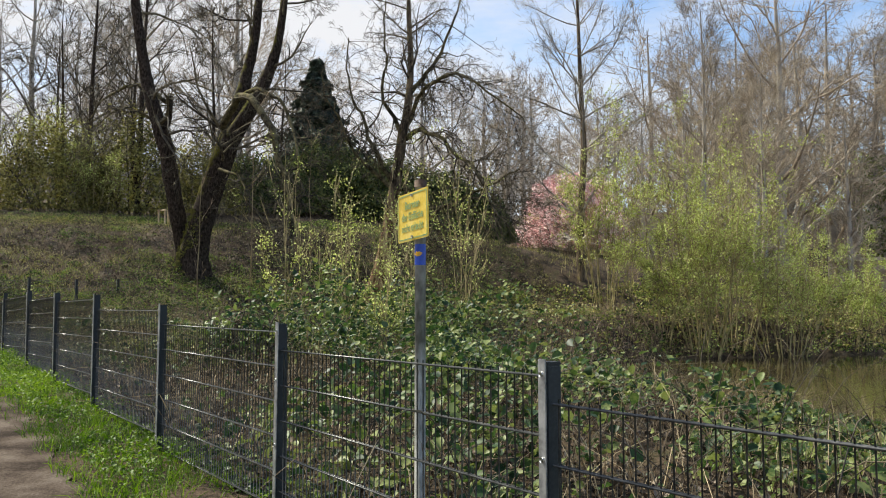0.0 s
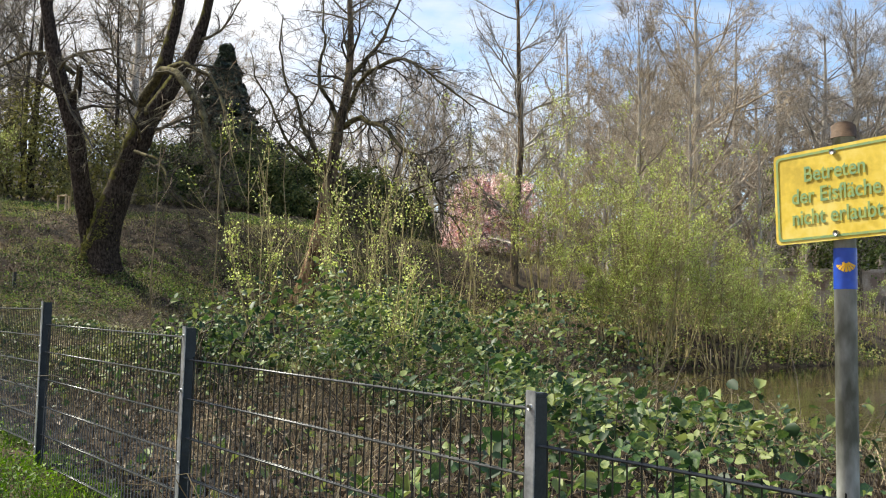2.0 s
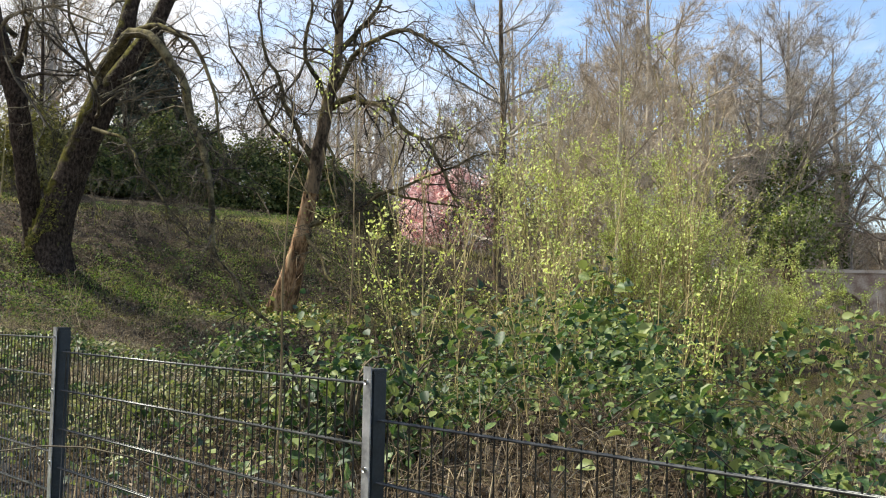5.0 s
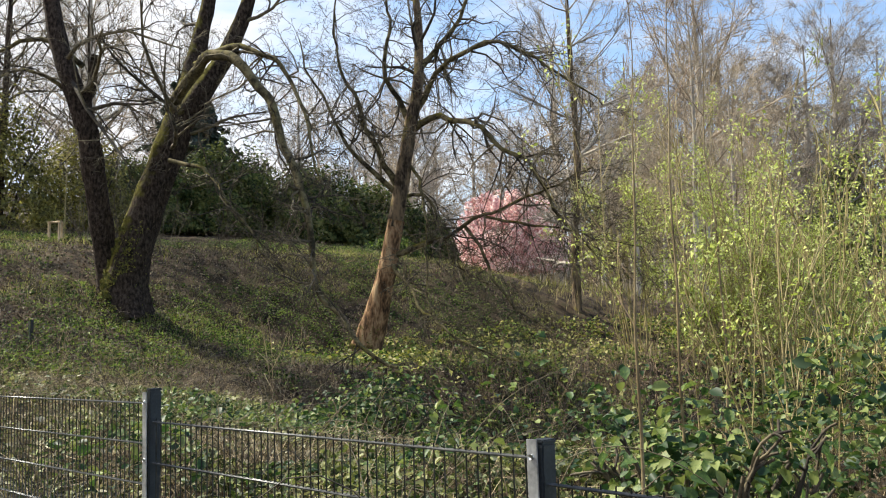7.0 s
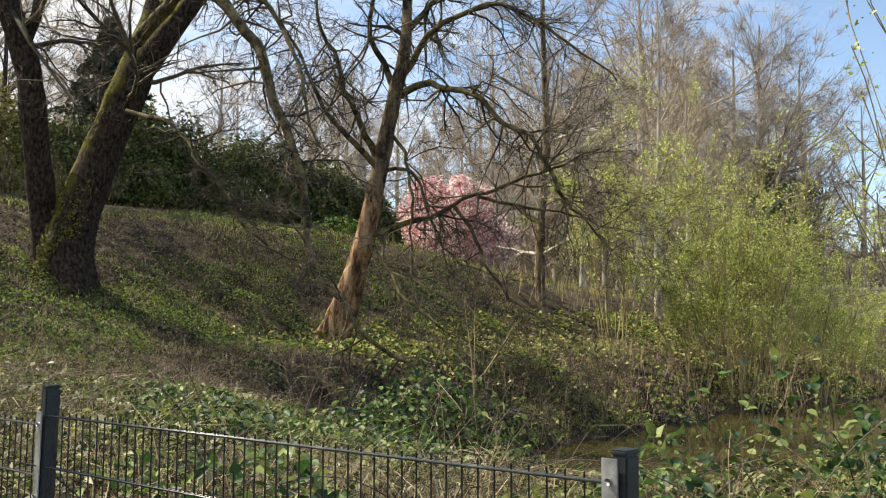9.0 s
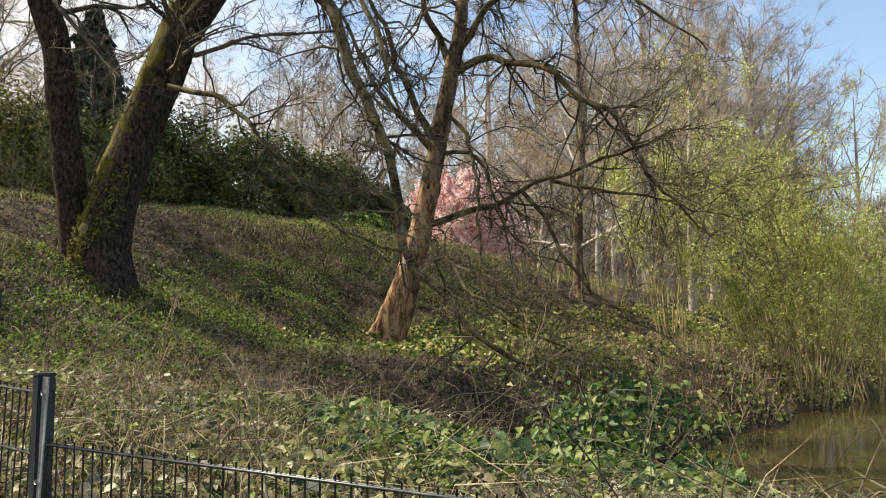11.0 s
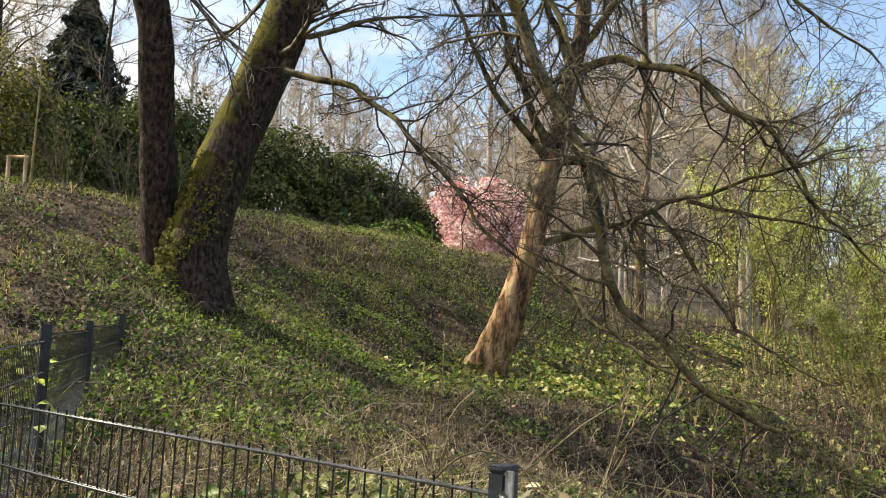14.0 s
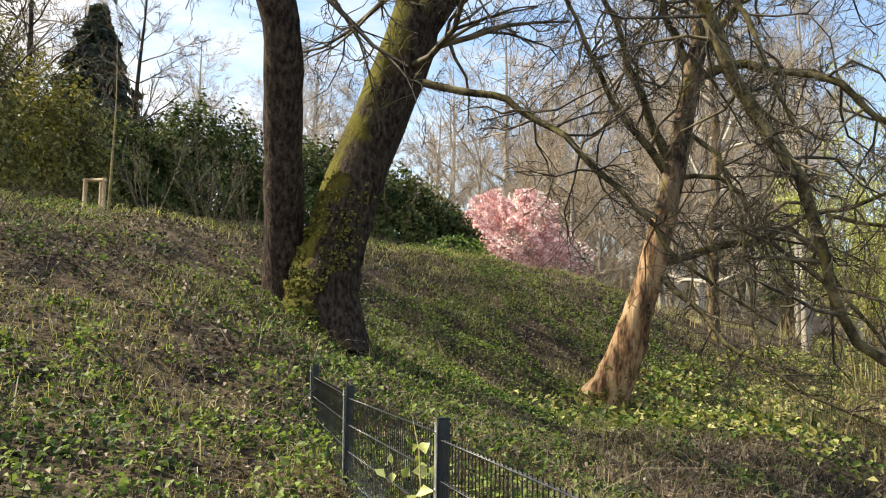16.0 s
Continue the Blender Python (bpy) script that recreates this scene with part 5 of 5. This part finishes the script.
cover("nettle_leaves", "pale olive-green bramble and nettle leaves behind the fence", "ground cover", oval_leaves("nettle_leaves", np.stack([x, y, z + 0.03 + g.uniform(0, 1, len(x)) * (0.06 + 0.34 * vnoise(x, y, 0.8, 45))], -1), g.normal(size=(len(x), 3)) * 0.65 + (-0.2, -0.1, 1.0), 0.03 + 0.07 * g.uniform(0, 1, len(x)) ** 1.6, 0.3, M_OLIVE, 225))
stalks("verge_grass", "bright green grass along the edge of the track", "grass", M_GRASS, 46000, (-4, 25, -0.82, 0.3), 214, 0.04, 0.17, 0.003, 0.5, lambda x, y, s, d: 0.15 + 0.85 * smooth(0.25, 0.6, vnoise(x, y, 0.5, 33)))
x, y, z, s, d, g = scatter(15000, -4, 25, -0.6, 0.35, 215, lambda x, y, s, d: smooth(0.35, 0.7, vnoise(x, y, 0.7, 34)))
cover("verge_herbs", "small broad-leaved green herbs in the verge", "ground cover", leaf_mesh("verge_herbs", np.stack([x, y, z + g.uniform(0.02, 0.16, len(x))], -1), g.normal(size=(len(x), 3)) * 0.5 + (0, 0, 1.0), g.uniform(0.02, 0.045, len(x)), 0.4, M_GRASS, 216))


def thicket(name, label, mat, n, x0, x1, y0, y1, hmin, hmax, wid, seed):
    g = np.random.default_rng(seed)
    x, y = g.uniform(x0, x1, n), g.uniform(y0, y1, n)
    keep = g.uniform(0, 1, n) < 0.15 + 0.85 * smooth(0.35, 0.65, vnoise(x, y, 6.0, seed))
    x, y = x[keep], y[keep]
    m = len(x)
    root = np.stack([x, y, height(x, y)], -1)
    h = g.uniform(hmin, hmax, m) * g.uniform(0.5, 1.0, m)
    off = g.normal(size=(m, 3)) * (0.22, 0.22, 0) * h[:, None]
    tip = root + off + np.stack([0 * h, 0 * h, h], -1)
    mid = root + off * 0.4 + np.stack([0 * h, 0 * h, h * 0.55], -1)
    cover(name, label, "undergrowth", blade_mesh(name, root, tip, mid, wid * g.uniform(0.5, 1.3, m), mat, seed))


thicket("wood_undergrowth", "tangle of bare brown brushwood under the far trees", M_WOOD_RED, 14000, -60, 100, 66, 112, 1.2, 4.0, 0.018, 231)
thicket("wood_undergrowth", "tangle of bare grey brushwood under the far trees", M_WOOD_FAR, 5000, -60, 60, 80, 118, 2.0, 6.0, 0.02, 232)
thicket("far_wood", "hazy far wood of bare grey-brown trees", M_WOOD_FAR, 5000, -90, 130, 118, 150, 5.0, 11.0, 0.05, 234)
thicket("green_undergrowth", "olive brushwood budding across the pond", M_YTWIG, 4500, 0, 60, 44, 80, 0.5, 2.2, 0.012, 233)

thicket("far_meadow_grass", "straw-coloured and green grass across the pond", M_BANKGRASS, 26000, 8, 78, 44, 98, 0.25, 0.9, 0.02, 235)

# arching bramble canes and bare shoots
mb, rng = Build(), random.Random(77)
for k in range(420):
    s, d = rng.uniform(-4, 23), rng.uniform(0.4, 9)
    x, y = F0 + FDIR * s + FSIDE * d
    a, ln, h = rng.uniform(0, 6.28), rng.uniform(0.5, 1.8), rng.uniform(0.2, 0.8)
    z = ground_at(x, y)
    pts = [(x + math.cos(a) * ln * t, y + math.sin(a) * ln * t, z + 4 * h * t * (1 - 0.75 * t) + rng.gauss(0, 0.02)) for t in (0, 0.25, 0.5, 0.75, 1)]
    mb.tube(*resample(pts, [0.004, 0.004, 0.0035, 0.003, 0.0015], 0.12), 3)
cover("bramble_canes", "arching brown and green bramble canes", "bramble", mb.mesh("bramble_canes", M_TWIG))
for k in range(34):
    s, d = rng.uniform(2, 23), rng.uniform(0.6, 6)
    x, y = F0 + FDIR * s + FSIDE * d
    a, ln = rng.gauss(0.4, 0.7), rng.uniform(0.8, 1.9)
    mb = Build()
    pts = [(math.cos(a) * ln * 0.75 * t + rng.gauss(0, 0.012), math.sin(a) * ln * 0.4 * t, -0.05 + ln * (0.75 * t - 0.18 * t * t)) for t in (0, 0.2, 0.4, 0.6, 0.8, 1)]
    mb.tube(*resample(pts, [0.0055, 0.005, 0.0045, 0.004, 0.003, 0.0015], 0.15), 4)
    ob = tagged(new("dry_stem", mb.mesh("dry_stem", M_STRAW)), "long dry pale stem leaning out of the brambles", "dry stem", "dry stems")
    ob.location = (float(x), float(y), ground_at(x, y))
for k in range(14):
    s, d = rng.uniform(14, 24), rng.uniform(2, 10)
    x, y = F0 + FDIR * s + FSIDE * d
    mb = Build()
    sprout(mb, (0, 0, -0.05), (rng.gauss(0, 0.25), rng.gauss(0, 0.25), 1), rng.uniform(0.7, 1.5), 0.006, 0, rng, ([0.08, 0.15, 0.2], [0.05, 0.05, 0], [5, 2], [0.4, 0.5], [0.4, 0.5], 0.003))
    ob = tagged(new("bare_sapling", mb.mesh("bare_sapling", M_STRAW)), "thin pale bare sapling in the undergrowth", "sapling", "bare saplings")
    ob.location = (float(x), float(y), ground_at(x, y))

# a yellow-green shoot hanging on the second fence
g = np.random.default_rng(301)
pos = np.array((-11.93, 24.9, 1.95)) + g.normal(size=(22, 3)) * (0.05, 0.28, 0.16)
mb = Build()
mb.tube([(-12.0, 24.9, ground_at(-12.0, 24.9)), (-11.97, 24.8, 1.6), (-11.95, 24.95, 2.1), (-11.9, 25.2, 2.25)], [0.006, 0.005, 0.004, 0.002], 4)
weed = thing("climbing_shoot", "yellow-green leafy shoot climbing on the fence", "plant")
part("stem", mb.mesh("stem", M_YTWIG), weed)
part("leaves", leaf_mesh("leaves", pos, g.normal(size=(22, 3)) + (-0.6, -0.6, 0.6), g.uniform(0.06, 0.12, 22), 0.36, M_YLEAF, 302), weed)
